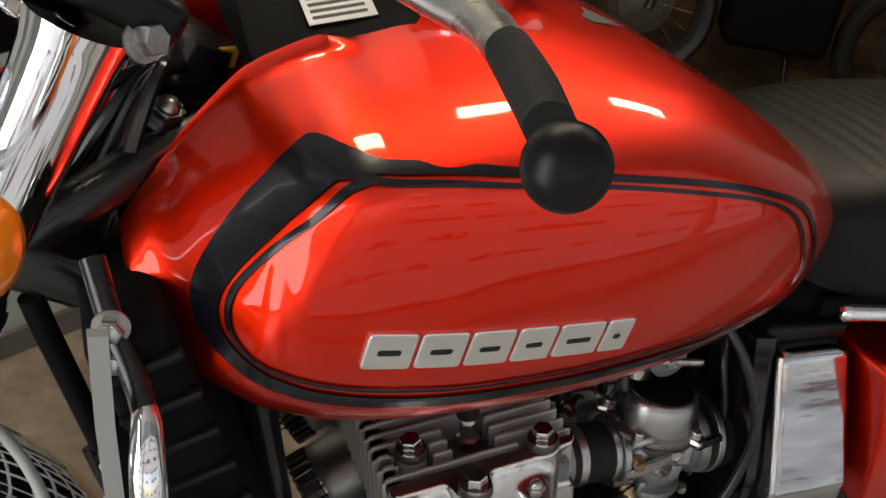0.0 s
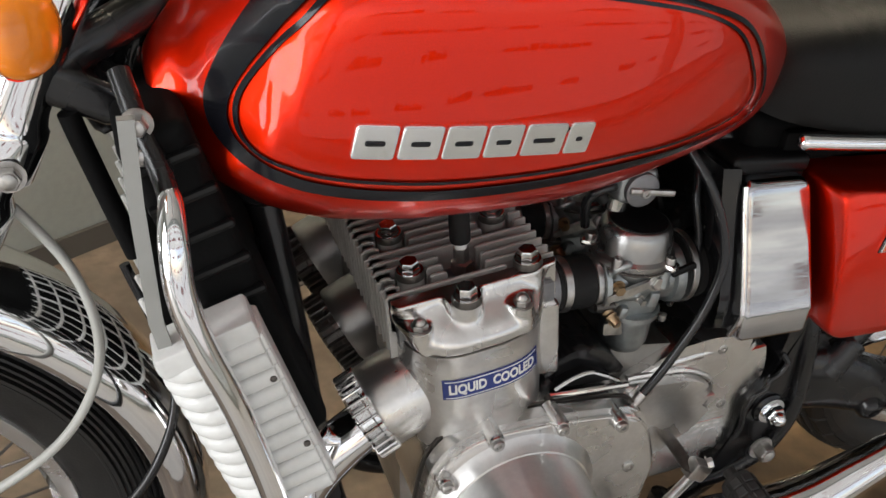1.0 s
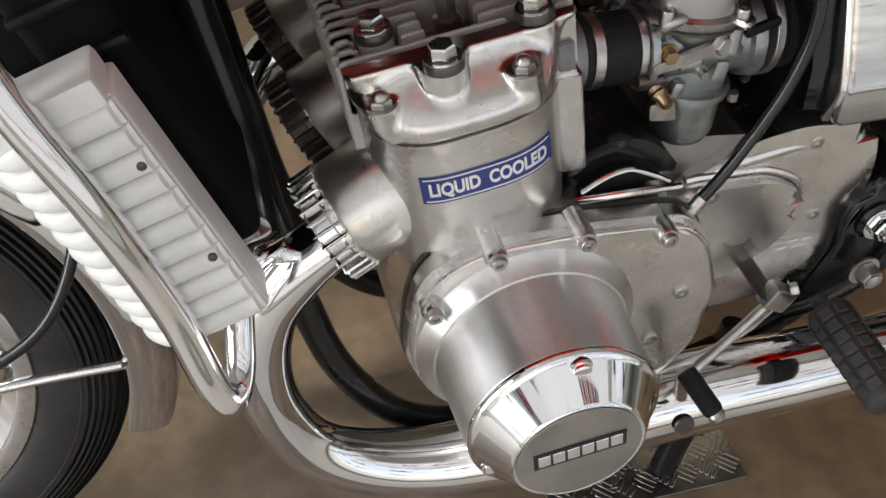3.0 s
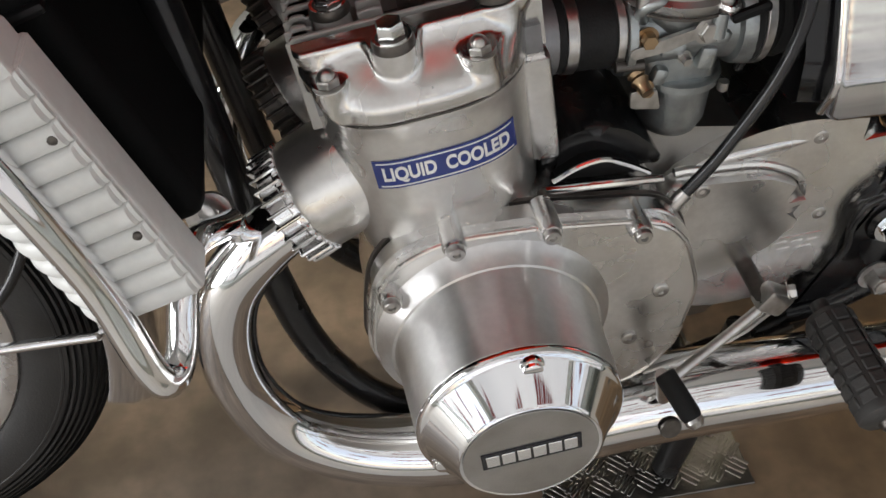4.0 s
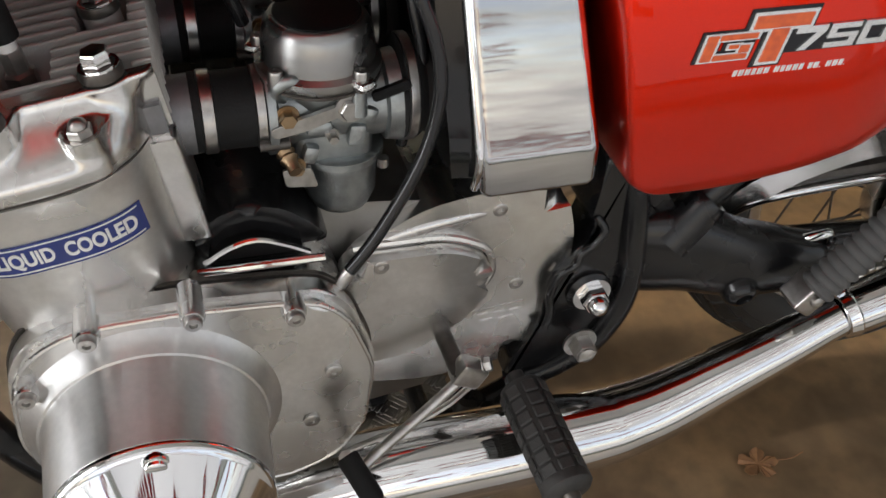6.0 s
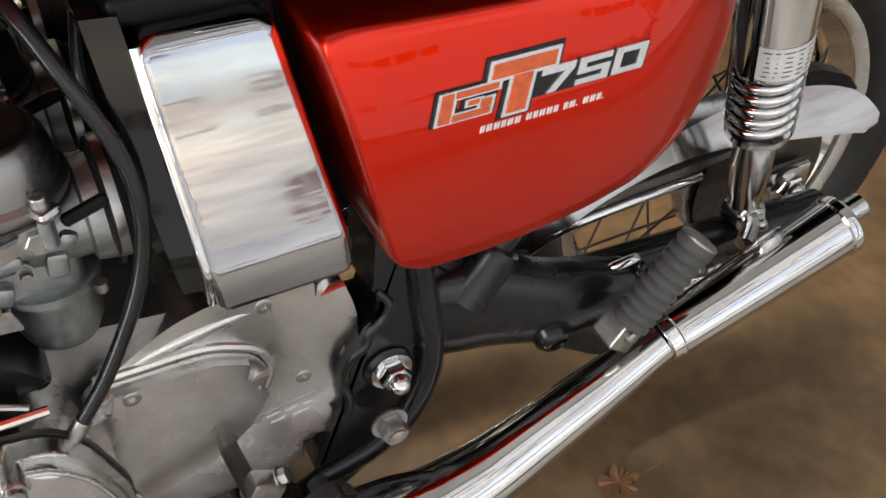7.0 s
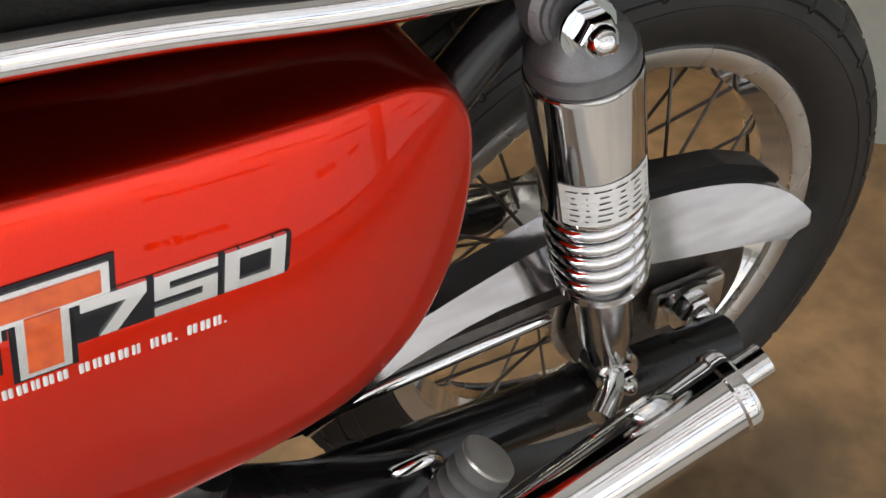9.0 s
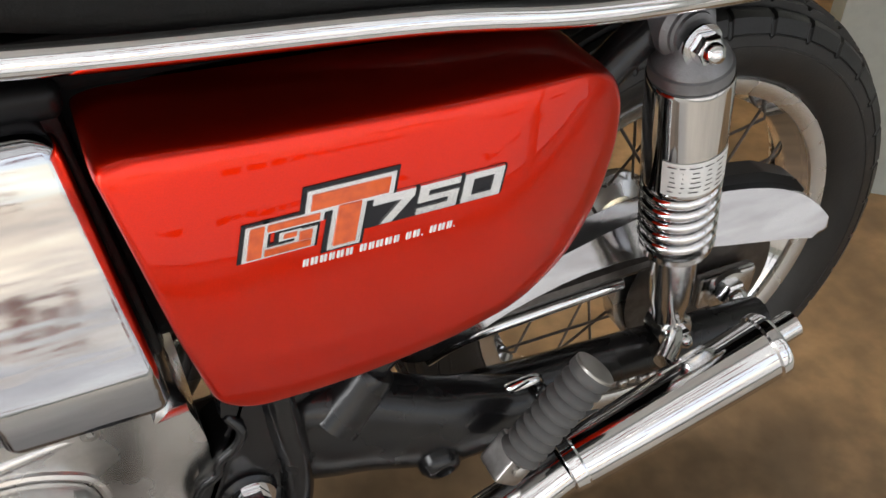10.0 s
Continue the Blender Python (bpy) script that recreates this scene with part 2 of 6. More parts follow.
def bridge(bm, rings, closed=True, caps=True):
    vs = [[bm.verts.new(p) for p in ring] for ring in rings]
    n = len(rings[0])
    for a, b in zip(vs, vs[1:]):
        for i in range(n if closed else n - 1):
            k = (i + 1) % n
            bm.faces.new((a[i], a[k], b[k], b[i]))
    if caps and closed:
        bm.faces.new(vs[0][::-1])
        bm.faces.new(vs[-1])
    return bm


def loft(rings, closed=True, caps=True):
    return bridge(bmesh.new(), rings, closed, caps)


def smooth_path(points, steps=8):
    """Catmull-Rom through the points (tuples of any length)."""
    p = [np.array(q, float) for q in points]
    p = [2 * p[0] - p[1]] + p + [2 * p[-1] - p[-2]]
    out = []
    for i in range(1, len(p) - 2):
        for k in range(steps):
            t = k / steps
            a, b, c, d = p[i - 1 : i + 3]
            out.append(0.5 * (2 * b + (c - a) * t + (2 * a - 5 * b + 4 * c - d) * t * t + (3 * b - a - 3 * c + d) * t**3))
    out.append(p[-2])
    return out


def tube_rings(points, radius, segs=14, squash=1.0):
    """Rings along a path. radius: a number, or one for each point."""
    pts = [Vector(q[:3]) for q in points]
    rs = [radius] * len(pts) if isinstance(radius, (int, float)) else list(radius)
    rings, side = [], None
    for i, q in enumerate(pts):
        d = (pts[min(i + 1, len(pts) - 1)] - pts[max(i - 1, 0)]).normalized()
        if side is None:
            side = d.orthogonal().normalized()
        side = (side - d * side.dot(d)).normalized()
        up = d.cross(side)
        rings.append([q + rs[i] * (math.cos(a) * side + squash * math.sin(a) * up) for a in (2 * math.pi * k / segs for k in range(segs))])
    return rings


def tube(points, radius, segs=14, steps=8):
    """A bent tube through the points; a fourth value of a point is its radius there."""
    if len(points) > 2 and steps > 1:
        points = smooth_path(points, steps)
    if len(points[0]) > 3:
        radius = [float(q[3]) for q in points]
    return loft(tube_rings(points, radius, segs))


def frame_to(origin, axis):
    """The pose whose z points along axis."""
    q = Vector(axis).to_track_quat("Z", "Y").to_matrix().to_4x4()
    return Matrix.Translation(origin) @ q


def lathe(profile, m=Matrix.Identity(4), segs=32, caps=True):
    """Turns a profile of (radius, height) round the z of m."""
    rings = [[m @ Vector((r * math.cos(a), r * math.sin(a), h)) for a in (2 * math.pi * k / segs for k in range(segs))] for r, h in profile]
    return loft(rings, True, caps)


def slab(outline, y0, y1, bevel=0.0, segs=2, inset_top=0.0):
    """A plate: an outline of (x, z) pulled from y0 (far) to y1 (near), its near edge rounded."""
    bm = bmesh.new()
    far = [bm.verts.new((x, y0, z)) for x, z in outline]
    near = [bm.verts.new((x, y1, z)) for x, z in outline]
    n = len(outline)
    bm.faces.new(far)
    top = bm.faces.new(near[::-1])
    for i in range(n):
        bm.faces.new((far[i], near[i], near[(i + 1) % n], far[(i + 1) % n]))
    if bevel:
        bmesh.ops.bevel(bm, geom=list(top.edges), offset=bevel, segments=segs, affect="EDGES", profile=0.5)
    return bm


def block(sx, sy, sz, m=Matrix.Identity(4), bevel=0.0, segs=2):
    bm = bmesh.new()
    bmesh.ops.create_cube(bm, size=1.0)
    bmesh.ops.scale(bm, vec=(sx, sy, sz), verts=bm.verts[:])
    if bevel:
        bmesh.ops.bevel(bm, geom=bm.edges[:], offset=bevel, segments=segs, affect="EDGES", profile=0.5)
    bmesh.ops.transform(bm, matrix=m, verts=bm.verts[:])
    return bm


def join(*bms):
    """One bmesh out of several."""
    out = bms[0]
    for b in bms[1:]:
        me = bpy.data.meshes.new("joined")
        b.to_mesh(me)
        out.from_mesh(me)
        bpy.data.meshes.remove(me)
        b.free()
    return out


def rounded(points, r=0.01, steps=4):
    """An outline with its corners rounded."""
    out = []
    n = len(points)
    for i in range(n):
        p, a, b = (Vector(points[k % n]) for k in (i, i - 1, i + 1))
        da, db = (a - p), (b - p)
        k = min(r, da.length * 0.45, db.length * 0.45)
        s, e = p + da.normalized() * k, p + db.normalized() * k
        for j in range(steps + 1):
            t = j / steps
            out.append(tuple((1 - t) ** 2 * s + 2 * t * (1 - t) * p + t * t * e))
    return out


def hexagon_nut(origin, axis, r, h, dome=0.0):
    """A hexagon head with a washer under it and, if asked, a domed end."""
    m = frame_to(origin, axis)
    bm = lathe([(r * 1.35, 0), (r * 1.35, h * 0.15), (r * 1.0, h * 0.15)], m, 18)
    nut = lathe([(r * 0.9, h * 0.12), (r, h * 0.22), (r, h * 0.85), (r * 0.88, h)], m, 6)
    parts_ = [bm, nut]
    if dome:
        parts_.append(lathe([(r * 0.72, h), (r * 0.68, h + dome * 0.5), (r * 0.4, h + dome * 0.9), (r * 0.05, h + dome)], m, 14))
    return join(*parts_)


def socket_screw(origin, axis, r, h):
    """A cheese-head screw with a cross recess in its top."""
    m = frame_to(origin, axis)
    bm = lathe([(r, -h), (r, h * 0.75), (r * 0.85, h), (r * 0.45, h), (r * 0.35, h * 0.5), (r * 0.02, h * 0.45)], m, 16)
    return bm


def words(name, text, size, depth, m, mat, parent, label="", width=None, bold=0.012):
    """Raised lettering as a mesh, centred on m, in its xy plane."""
    cu = bpy.data.curves.new(name, "FONT")
    cu.body, cu.size, cu.extrude, cu.align_x, cu.align_y = text, size, depth, "CENTER", "CENTER"
    cu.offset = size * bold
    tmp = new(name, cu)
    me = bpy.data.meshes.new_from_object(tmp.evaluated_get(bpy.context.evaluated_depsgraph_get()))
    bpy.data.objects.remove(tmp)
    if width:
        xs = [v.co.x for v in me.vertices]
        k = width / (max(xs) - min(xs))
        for v in me.vertices:
            v.co.x *= k
    me.materials.clear()
    me.materials.append(mat)
    ob = new(name, me)
    ob.matrix_world = m
    ob.parent = parent
    if label:
        ob["label"] = label
    return ob
#@ROOM


# ---- the room
def structure(name, bm, mat, label):
    return tagged(part(name, bm, mat, label=label), kind="structure")


structure("floor", block(9, 9, 0.1, pose(0, 0, -0.05)), FLOOR, "worn tan-brown concrete workshop floor with dark stains")

# added out of view: a pale strip that bounces light onto the engine covers
structure("floor_reflector", block(7.0, 0.72, 0.004, pose(-0.7, -0.86, 0.002), 0.001, 1), PALE_BOUNCE, "unseen pale floor strip added to light the metal from below")


def wall_between(name, a, b, height, mat, label, thick=0.12):
    (ax, ay), (bx, by) = a, b
    length, turn = math.hypot(bx - ax, by - ay), math.degrees(math.atan2(by - ay, bx - ax))
    m = pose(ax, ay, 0, 0, 0, turn)
    return structure(name, block(length, thick, height, m @ pose(length / 2, thick / 2, height / 2)), mat, label)


wall_between("wall_west", (-3.6, -0.25), (-0.55, 1.49), 2.6, WALL, "grey painted workshop wall behind the front wheel")
wall_between("baseboard", (-3.59, -0.262), (-0.55, 1.473), 0.055, DARK_WALL, "dark skirting along the grey wall", 0.01)
# return, north and far east walls: the unlit end is put into their dark colour
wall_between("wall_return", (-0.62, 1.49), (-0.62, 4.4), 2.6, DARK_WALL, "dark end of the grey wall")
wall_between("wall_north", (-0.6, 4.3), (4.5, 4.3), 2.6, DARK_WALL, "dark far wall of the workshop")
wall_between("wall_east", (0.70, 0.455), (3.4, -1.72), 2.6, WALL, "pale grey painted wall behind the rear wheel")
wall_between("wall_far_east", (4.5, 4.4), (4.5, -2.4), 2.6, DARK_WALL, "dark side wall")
wall_between("wall_far_west", (-4.5, -2.4), (-4.5, 4.4), 2.6, WALL, "grey side wall")
structure("wall_doorway", join(block(0.12, 0.45, 2.6, pose(-3.0, -0.06, 1.3)), block(0.12, 0.3, 2.6, pose(-3.0, -1.37, 1.3)), block(0.12, 0.94, 0.5, pose(-3.0, -0.755, 2.35))), WALL, "grey wall round a bright doorway")
structure("ceiling", block(9, 9, 0.1, pose(0, 0, 2.65)), CEILING, "off-white plaster ceiling")
# the shop front behind the camera: a wall with one wide window, down to the floor
structure("wall_south", join(block(9, 0.16, 0.07, pose(0, WINDOW_Y, 0.035)), block(9, 0.16, 0.05, pose(0, WINDOW_Y, 2.575)), block(1.1, 0.16, 2.48, pose(-3.95, WINDOW_Y, 1.31)), block(2.5, 0.16, 2.48, pose(3.25, WINDOW_Y, 1.31))), WALL, "shop front wall round the wide window")
window = tagged(new("window_1"), "wide shop window with red lettering on the glass", "window", kind="structure")
pane = part("pane", block(5.4, 0.006, 2.48, pose(-0.7, WINDOW_Y, 1.31)), GLASS, window)
pane.visible_shadow = False
for x in (-3.38, -1.9, 0.6, 1.98):
    part("window_frame", block(0.05, 0.08, 2.48, pose(x, WINDOW_Y, 1.31)), WALL, window)
# its lettering, as rows of plain bars grouped like words
rng = random.Random(5)
for z, size in ((2.15, 0.11), (1.84, 0.09), (1.5, 0.12), (1.2, 0.06), (0.98, 0.075), (0.76, 0.05), (0.55, 0.065), (0.34, 0.04)):
    x = -3.1 + rng.random() * 0.6
    while x < 1.6:
        for k in range(rng.randint(3, 9)):
            w = size * rng.uniform(0.28, 0.6)
            tall = size * rng.choice((0.6, 0.62, 1.0))
            part("lettering_bar", block(w, 0.003, tall, pose(x + w / 2, WINDOW_Y + 0.008, z + tall / 2, 0, rng.uniform(-6, 6), 0)), RED_PRINT, window)
            x += w + size * 0.16
        x += size * rng.uniform(1.0, 5.0)
# ceiling lights
for x, y in ((-1.15, 0.75), (-0.2, 0.75), (0.75, 0.75)):
    lamp = thing("ceiling_light", "long fluorescent ceiling light with a white diffuser", "ceiling light", "ceiling lights")
    part("lamp_body", block(0.66, 0.36, 0.05, pose(x, y, 2.575), 0.008), CEILING, lamp)
    part("diffuser", block(0.58, 0.17, 0.03, pose(x, y, 2.54), 0.01), TUBE_GLOW, lamp)
#@BIKE

# ---- the motorcycle: x runs to its rear, y to its right side, the wheels stand in y = 0
bike = thing("motorcycle", "orange-red classic motorcycle with polished alloy engine, on its centre stand", "motorcycle")

# ---- fuel tank
# rows of x, top, crease, bottom, half width, depth of the recess for the steering head
TANK = smooth_path([(-1.2125, 0.921, 0.910, 0.893, 0.128, 1.0), (-1.209, 0.928, 0.906, 0.874, 0.143, 1.0), (-1.202, 0.938, 0.901, 0.858, 0.158, 1.0), (-1.190, 0.953, 0.897, 0.846, 0.176, 1.0), (-1.170, 0.981, 0.913, 0.836, 0.203, 1.0),
    (-1.140, 1.013, 0.952, 0.824, 0.231, 1.0), (-1.126, 1.023, 0.971, 0.820, 0.239, 1.0), (-1.112, 1.030, 0.986, 0.817, 0.245, 1.0), (-1.085, 1.040, 1.004, 0.811, 0.251, 1.0), (-1.05, 1.046, 1.008, 0.807, 0.253, 0.0), (-1.00, 1.056, 1.006, 0.803, 0.252, 0.0), (-0.90, 1.060, 1.000, 0.801, 0.243, 0.0), (-0.82, 1.046, 0.990, 0.808, 0.232, 0.0),
    (-0.75, 1.018, 0.973, 0.820, 0.216, 0.0), (-0.69, 0.989, 0.951, 0.831, 0.194, 0.0), (-0.64, 0.957, 0.925, 0.838, 0.161, 0.0), (-0.60, 0.922, 0.899, 0.841, 0.118, 0.0), (-0.576, 0.892, 0.876, 0.842, 0.072, 0.0), (-0.566, 0.866, 0.860, 0.843, 0.025, 0.0)], 7)
TANK_X = [float(r[0]) for r in TANK]


def tank_row(x):
    return [float(np.interp(x, TANK_X, [r[k] for r in TANK])) for k in range(1, 6)]


def tank_half(x):
    """The left half of the tank's section at x: (half width, height) from the top to the bottom."""
    zt, zc, zb, w, v = tank_row(x)
    v = max(0.0, min(1.0, v))
    d, h = zt - zc, zc - zb
    low = zb + 0.012
    side = [(0.106 + (0.97 * w - 0.106) * f, zt - g * d) for f, g in ((0.5, 0.28), (0.83, 0.58), (1.0, 0.88))]
    pts = [(0, zt), (0.15 * w, zt - 0.01 * d), (0.3 * w, zt - 0.04 * d), (0.106, zt - 0.08 * d)] + side
    dish = [(0, low), (0.086, low), (0.098, zt - 0.006), (0.106, zt)] + side
    if w < 0.15:
        pts = pts[:3] + [(min(0.106, 0.45 * w), zt - 0.1 * d), (0.7 * w, zt - 0.3 * d), (0.88 * w, zt - 0.6 * d), (0.97 * w, zt - 0.88 * d)] if v < 0.5 else pts
    pts = [(a + (c - a) * v, e + (f - e) * v) for (a, e), (c, f) in zip(pts, dish)]
    pts += [(w, zc - 0.10 * h), (w, zc - 0.32 * h), (0.985 * w, zc - 0.56 * h), (0.95 * w, zc - 0.78 * h), (0.88 * w, zc - 0.93 * h), (0.77 * w, zb), (0.4 * w, zb + 0.005), (0, zb + 0.007)]
    out = []
    for a, z in smooth_path(pts, 4):
        # the hollow ahead of a slanting crease on the side
        q = -1.083 - 0.47 * (1.018 - z) - x
        ahead = 0.5 * (q + (q * q + 0.00005) ** 0.5)
        depth = 0.019 * (1 - math.exp(-ahead / 0.030))
        low, high = min(1.0, max(0.0, (z - zb - 0.008) / 0.045)), min(1.0, max(0.0, (zt - z) / 0.075))
        fade = low * low * (3 - 2 * low) * high * high * (3 - 2 * high)
        flank = min(1.0, max(0.0, (float(a) / w - 0.5) / 0.2))
        out.append((float(a) - depth * fade * flank * flank * (3 - 2 * flank), float(z)))
    return out


def tank_y(x, z):
    half = [p for p in tank_half(x)]
    k = max(range(len(half)), key=lambda i: half[i][0])
    best = 0.0
    for (a, za), (b, zb) in zip(half, half[1:]):
        if min(za, zb) - 1e-9 <= z <= max(za, zb) + 1e-9 and abs(za - zb) > 1e-7:
            best = max(best, a + (b - a) * (z - za) / (zb - za))
    return best


def build_tank():
    rings = []
    for row in TANK:
        half = tank_half(float(row[0]))
        rings.append([(float(row[0]), -w, z) for w, z in half] + [(float(row[0]), w, z) for w, z in half[-2:0:-1]])
    bm = loft(rings)
    return part("fuel_tank", bm, PAINT, bike, "orange-red metallic fuel tank with black pinstripes", smooth=70)


tank = build_tank()


def tank_point(x, z, lift):
    """A point of the tank's left side, raised by lift along the normal."""
    e = 0.006
    zt, zc, zb, w, v = tank_row(x)
    z = min(z, zc + (0.30 + 0.55 * v) * (zt - zc))
    y = tank_y(x, z)
    gx = (tank_y(x + e, z) - tank_y(x - e, z)) / (2 * e)
    gz = (tank_y(x, z + e) - tank_y(x, z - e)) / (2 * e)
    gx, gz = max(-3.0, min(3.0, gx)), max(-3.0, min(3.0, gz))
    n = Vector((-gx, -1.0, -gz)).normalized()
    return (x + n.x * lift, -y + n.y * lift, z + n.z * lift)


def on_tank(name, points, mat, lift=0.0016, steps=9):
    """A stripe on the tank's left side: points of (x, z, width)."""
    rows = []
    pts = smooth_path(points, steps)
    for i, p in enumerate(pts):
        d = pts[min(i + 1, len(pts) - 1)][:2] - pts[max(i - 1, 0)][:2]
        n = np.array([-d[1], d[0]]) / np.linalg.norm(d)
        rows.append([p[:2] + n * p[2] * k for k in (-0.5, -0.38, -0.25, -0.12, 0, 0.12, 0.25, 0.38, 0.5)])
    bm = bmesh.new()
    bridge(bm, [[tank_point(x, z, lift) for x, z in row] for row in rows], closed=False)
    return part(name, bm, mat, tank)


on_tank("wide_stripe", [(-1.079, 1.0175, 0.004), (-1.092, 1.0155, 0.009), (-1.108, 1.0100, 0.0125), (-1.1295, 0.9880, 0.0140), (-1.1505, 0.9560, 0.0145), (-1.1655, 0.925, 0.0138), (-1.169, 0.903, 0.0135), (-1.162, 0.886, 0.012), (-1.146, 0.874, 0.011), (-1.120, 0.8635, 0.0105), (-1.094, 0.857, 0.0105), (-1.05, 0.849, 0.0105), (-1.00, 0.844, 0.0105), (-0.95, 0.842, 0.0105), (-0.90, 0.8425, 0.0100), (-0.843, 0.846, 0.0090), (-0.78, 0.850, 0.0075), (-0.735, 0.857, 0.005)], BLACK_LINE)
on_tank("pinstripe", [(-1.085, 1.0125, 0.003), (-1.098, 1.005, 0.003), (-1.113, 0.989, 0.003), (-1.135, 0.961, 0.003), (-1.154, 0.926, 0.003), (-1.157, 0.903, 0.003), (-1.150, 0.888, 0.003), (-1.133, 0.879, 0.003), (-1.10, 0.870, 0.003), (-1.05, 0.862, 0.003), (-1.0, 0.857, 0.003), (-0.95, 0.855, 0.003), (-0.90, 0.855, 0.003), (-0.847, 0.858, 0.003), (-0.785, 0.861, 0.003), (-0.73, 0.869, 0.003)], BLACK_LINE)
on_tank("pinstripe", [(-1.081, 1.0175, 0.0042), (-1.037, 1.0185, 0.0042), (-0.994, 1.0155, 0.0042), (-0.919, 1.008, 0.0042), (-0.846, 0.998, 0.0042), (-0.786, 0.984, 0.0042), (-0.731, 0.963, 0.004), (-0.696, 0.928, 0.004), (-0.676, 0.89, 0.004), (-0.69, 0.866, 0.004), (-0.735, 0.857, 0.004)], BLACK_LINE)
on_tank("pinstripe", [(-1.085, 1.0125, 0.003), (-1.039, 1.0125, 0.003), (-0.995, 1.0095, 0.003), (-0.919, 1.003, 0.003), (-0.846, 0.992, 0.003), (-0.785, 0.978, 0.003), (-0.739, 0.957, 0.003), (-0.711, 0.925, 0.003), (-0.694, 0.895, 0.003), (-0.705, 0.877, 0.003), (-0.73, 0.869, 0.003)], BLACK_LINE)
# the maker's badge, as plain slanted shapes
BADGE_EDGES = [-1.084, -1.049, -1.014, -0.979, -0.946, -0.906, -0.880]


def slanted(x0, x1, z0, z1, slope, lean, lift, thick):
    """A raised parallelogram on the tank's side."""
    rows = []
    bm = bmesh.new()
    pts = [(x0, z0), (x1, z0), (x1 + lean, z1), (x0 + lean, z1)]
    pts = rounded([(x, z + slope * (x + 1.084)) for x, z in pts], 0.003, 2)
    back = [bm.verts.new((x, -tank_y(x, z) - lift + 0.002, z)) for x, z in pts]
    front_ = [bm.verts.new((x, -tank_y(x, z) - lift - thick, z)) for x, z in pts]
    n = len(pts)
    top = bm.faces.new(front_)
    bm.faces.new(back[::-1])
    for i in range(n):
        bm.faces.new((back[i], back[(i + 1) % n], front_[(i + 1) % n], front_[i]))
    bmesh.ops.bevel(bm, geom=list(top.edges), offset=0.0009, segments=1, affect="EDGES")
    return bm


part("badge", slanted(-1.078, -0.882, 0.893, 0.912, -0.08, 0.001, 0.0008, 0.0006), BLACK_LINE, tank, "silver raised badge on a black ground")
for a, b in zip(BADGE_EDGES, BADGE_EDGES[1:]):
    part("badge_block", slanted(a, b - 0.0025, 0.888, 0.917, -0.083, 0.003, 0.0008, 0.004), SILVER, tank)
    part("badge_slot", slanted(a + 0.009, b - 0.010, 0.8995, 0.9045, -0.083, 0.0005, 0.0048, 0.0004), BLACK_LINE, tank)

# filler cap and the black console over the tank's front
CAP = pose(-0.945, -0.02, 1.056, -3, 4, 0)
part("filler_neck", lathe([(0.040, 0), (0.038, 0.006), (0.037, 0.02), (0.03, 0.021)], CAP, 40), PAINT, tank)
part("filler_cap", lathe([(0.037, 0.019), (0.042, 0.020), (0.043, 0.026), (0.040, 0.031), (0.032, 0.035), (0.030, 0.034), (0.004, 0.037)], CAP, 40), CHROME, tank, "hinged chrome filler cap on a red neck")
for s in (-1, 1):
    part("cap_hinge", lathe([(0.009, -0.014), (0.0105, -0.012), (0.0105, 0.012), (0.009, 0.014), (0.005, 0.014), (0.004, 0.012)], CAP @ pose(s * 0.048, -0.012, 0.024, 90, 0, 0), 20), CHROME, tank)
    part("hinge_arm", block(0.03, 0.022, 0.006, CAP @ pose(s * 0.035, -0.01, 0.032), 0.002), CHROME, tank)
part("knee_label", block(0.03, 0.055, 0.0008, pose(-0.845, -0.03, 1.0515, 0, 8, 12)), GREY_RUBBER, tank)
CONSOLE = [(-0.090, -0.006), (-0.088, 0.005), (-0.080, 0.011), (-0.02, 0.034), (-0.008, 0.038), (0.06, 0.038), (0.07, 0.0)]
console = part("console", loft([[(x, y * k, z0 + z * k) for y, z in CONSOLE] for x, z0, k in ((-1.124, 1.020, 0.86), (-1.120, 1.018, 0.97), (-1.108, 1.020, 1.0), (-1.03, 1.037, 1.0), (-1.008, 1.042, 0.97), (-1.000, 1.046, 0.8))]), MATTE_BLACK, bike, "black plastic console ahead of the filler cap", smooth=35)
part("warning_label", block(0.05, 0.034, 0.001, pose(-1.058, -0.048, 1.0565, 21, -11, 0)), WHITE_LABEL, console, "white label with rows of print")
for k in range(4):
    part("print_line", block(0.04, 0.003, 0.0012, pose(-1.058, -0.048, 1.0565, 21, -11, 0) @ pose(-0.001, -0.011 + k * 0.007, 0.0003)), GREY_RUBBER, console)
part("yellow_tag", block(0.03, 0.004, 0.02, pose(-1.135, -0.02, 1.005, 20, 0, 20), 0.002), YELLOW, bike)
# added black block: darkens the recess and hides the tank's far lobe
part("recess_filler", block(0.11, 0.14, 0.13, pose(-1.145, 0.02, 0.92, 0, 12, 0), 0.02, 3), MATTE_BLACK, bike)
for k in range(5):
    part("wiring", tube([(-1.10 - 0.012 * k, 0.05, 0.99), (-1.13 - 0.01 * k, 0.0 - 0.008 * k, 0.985 + 0.006 * k), (-1.19, -0.03 - 0.012 * k, 1.0), (-1.24, -0.05 - 0.01 * k, 0.97 - 0.03 * k), (-1.27, -0.06, 0.90)], 0.005, 8), BLACK_CABLE, bike)

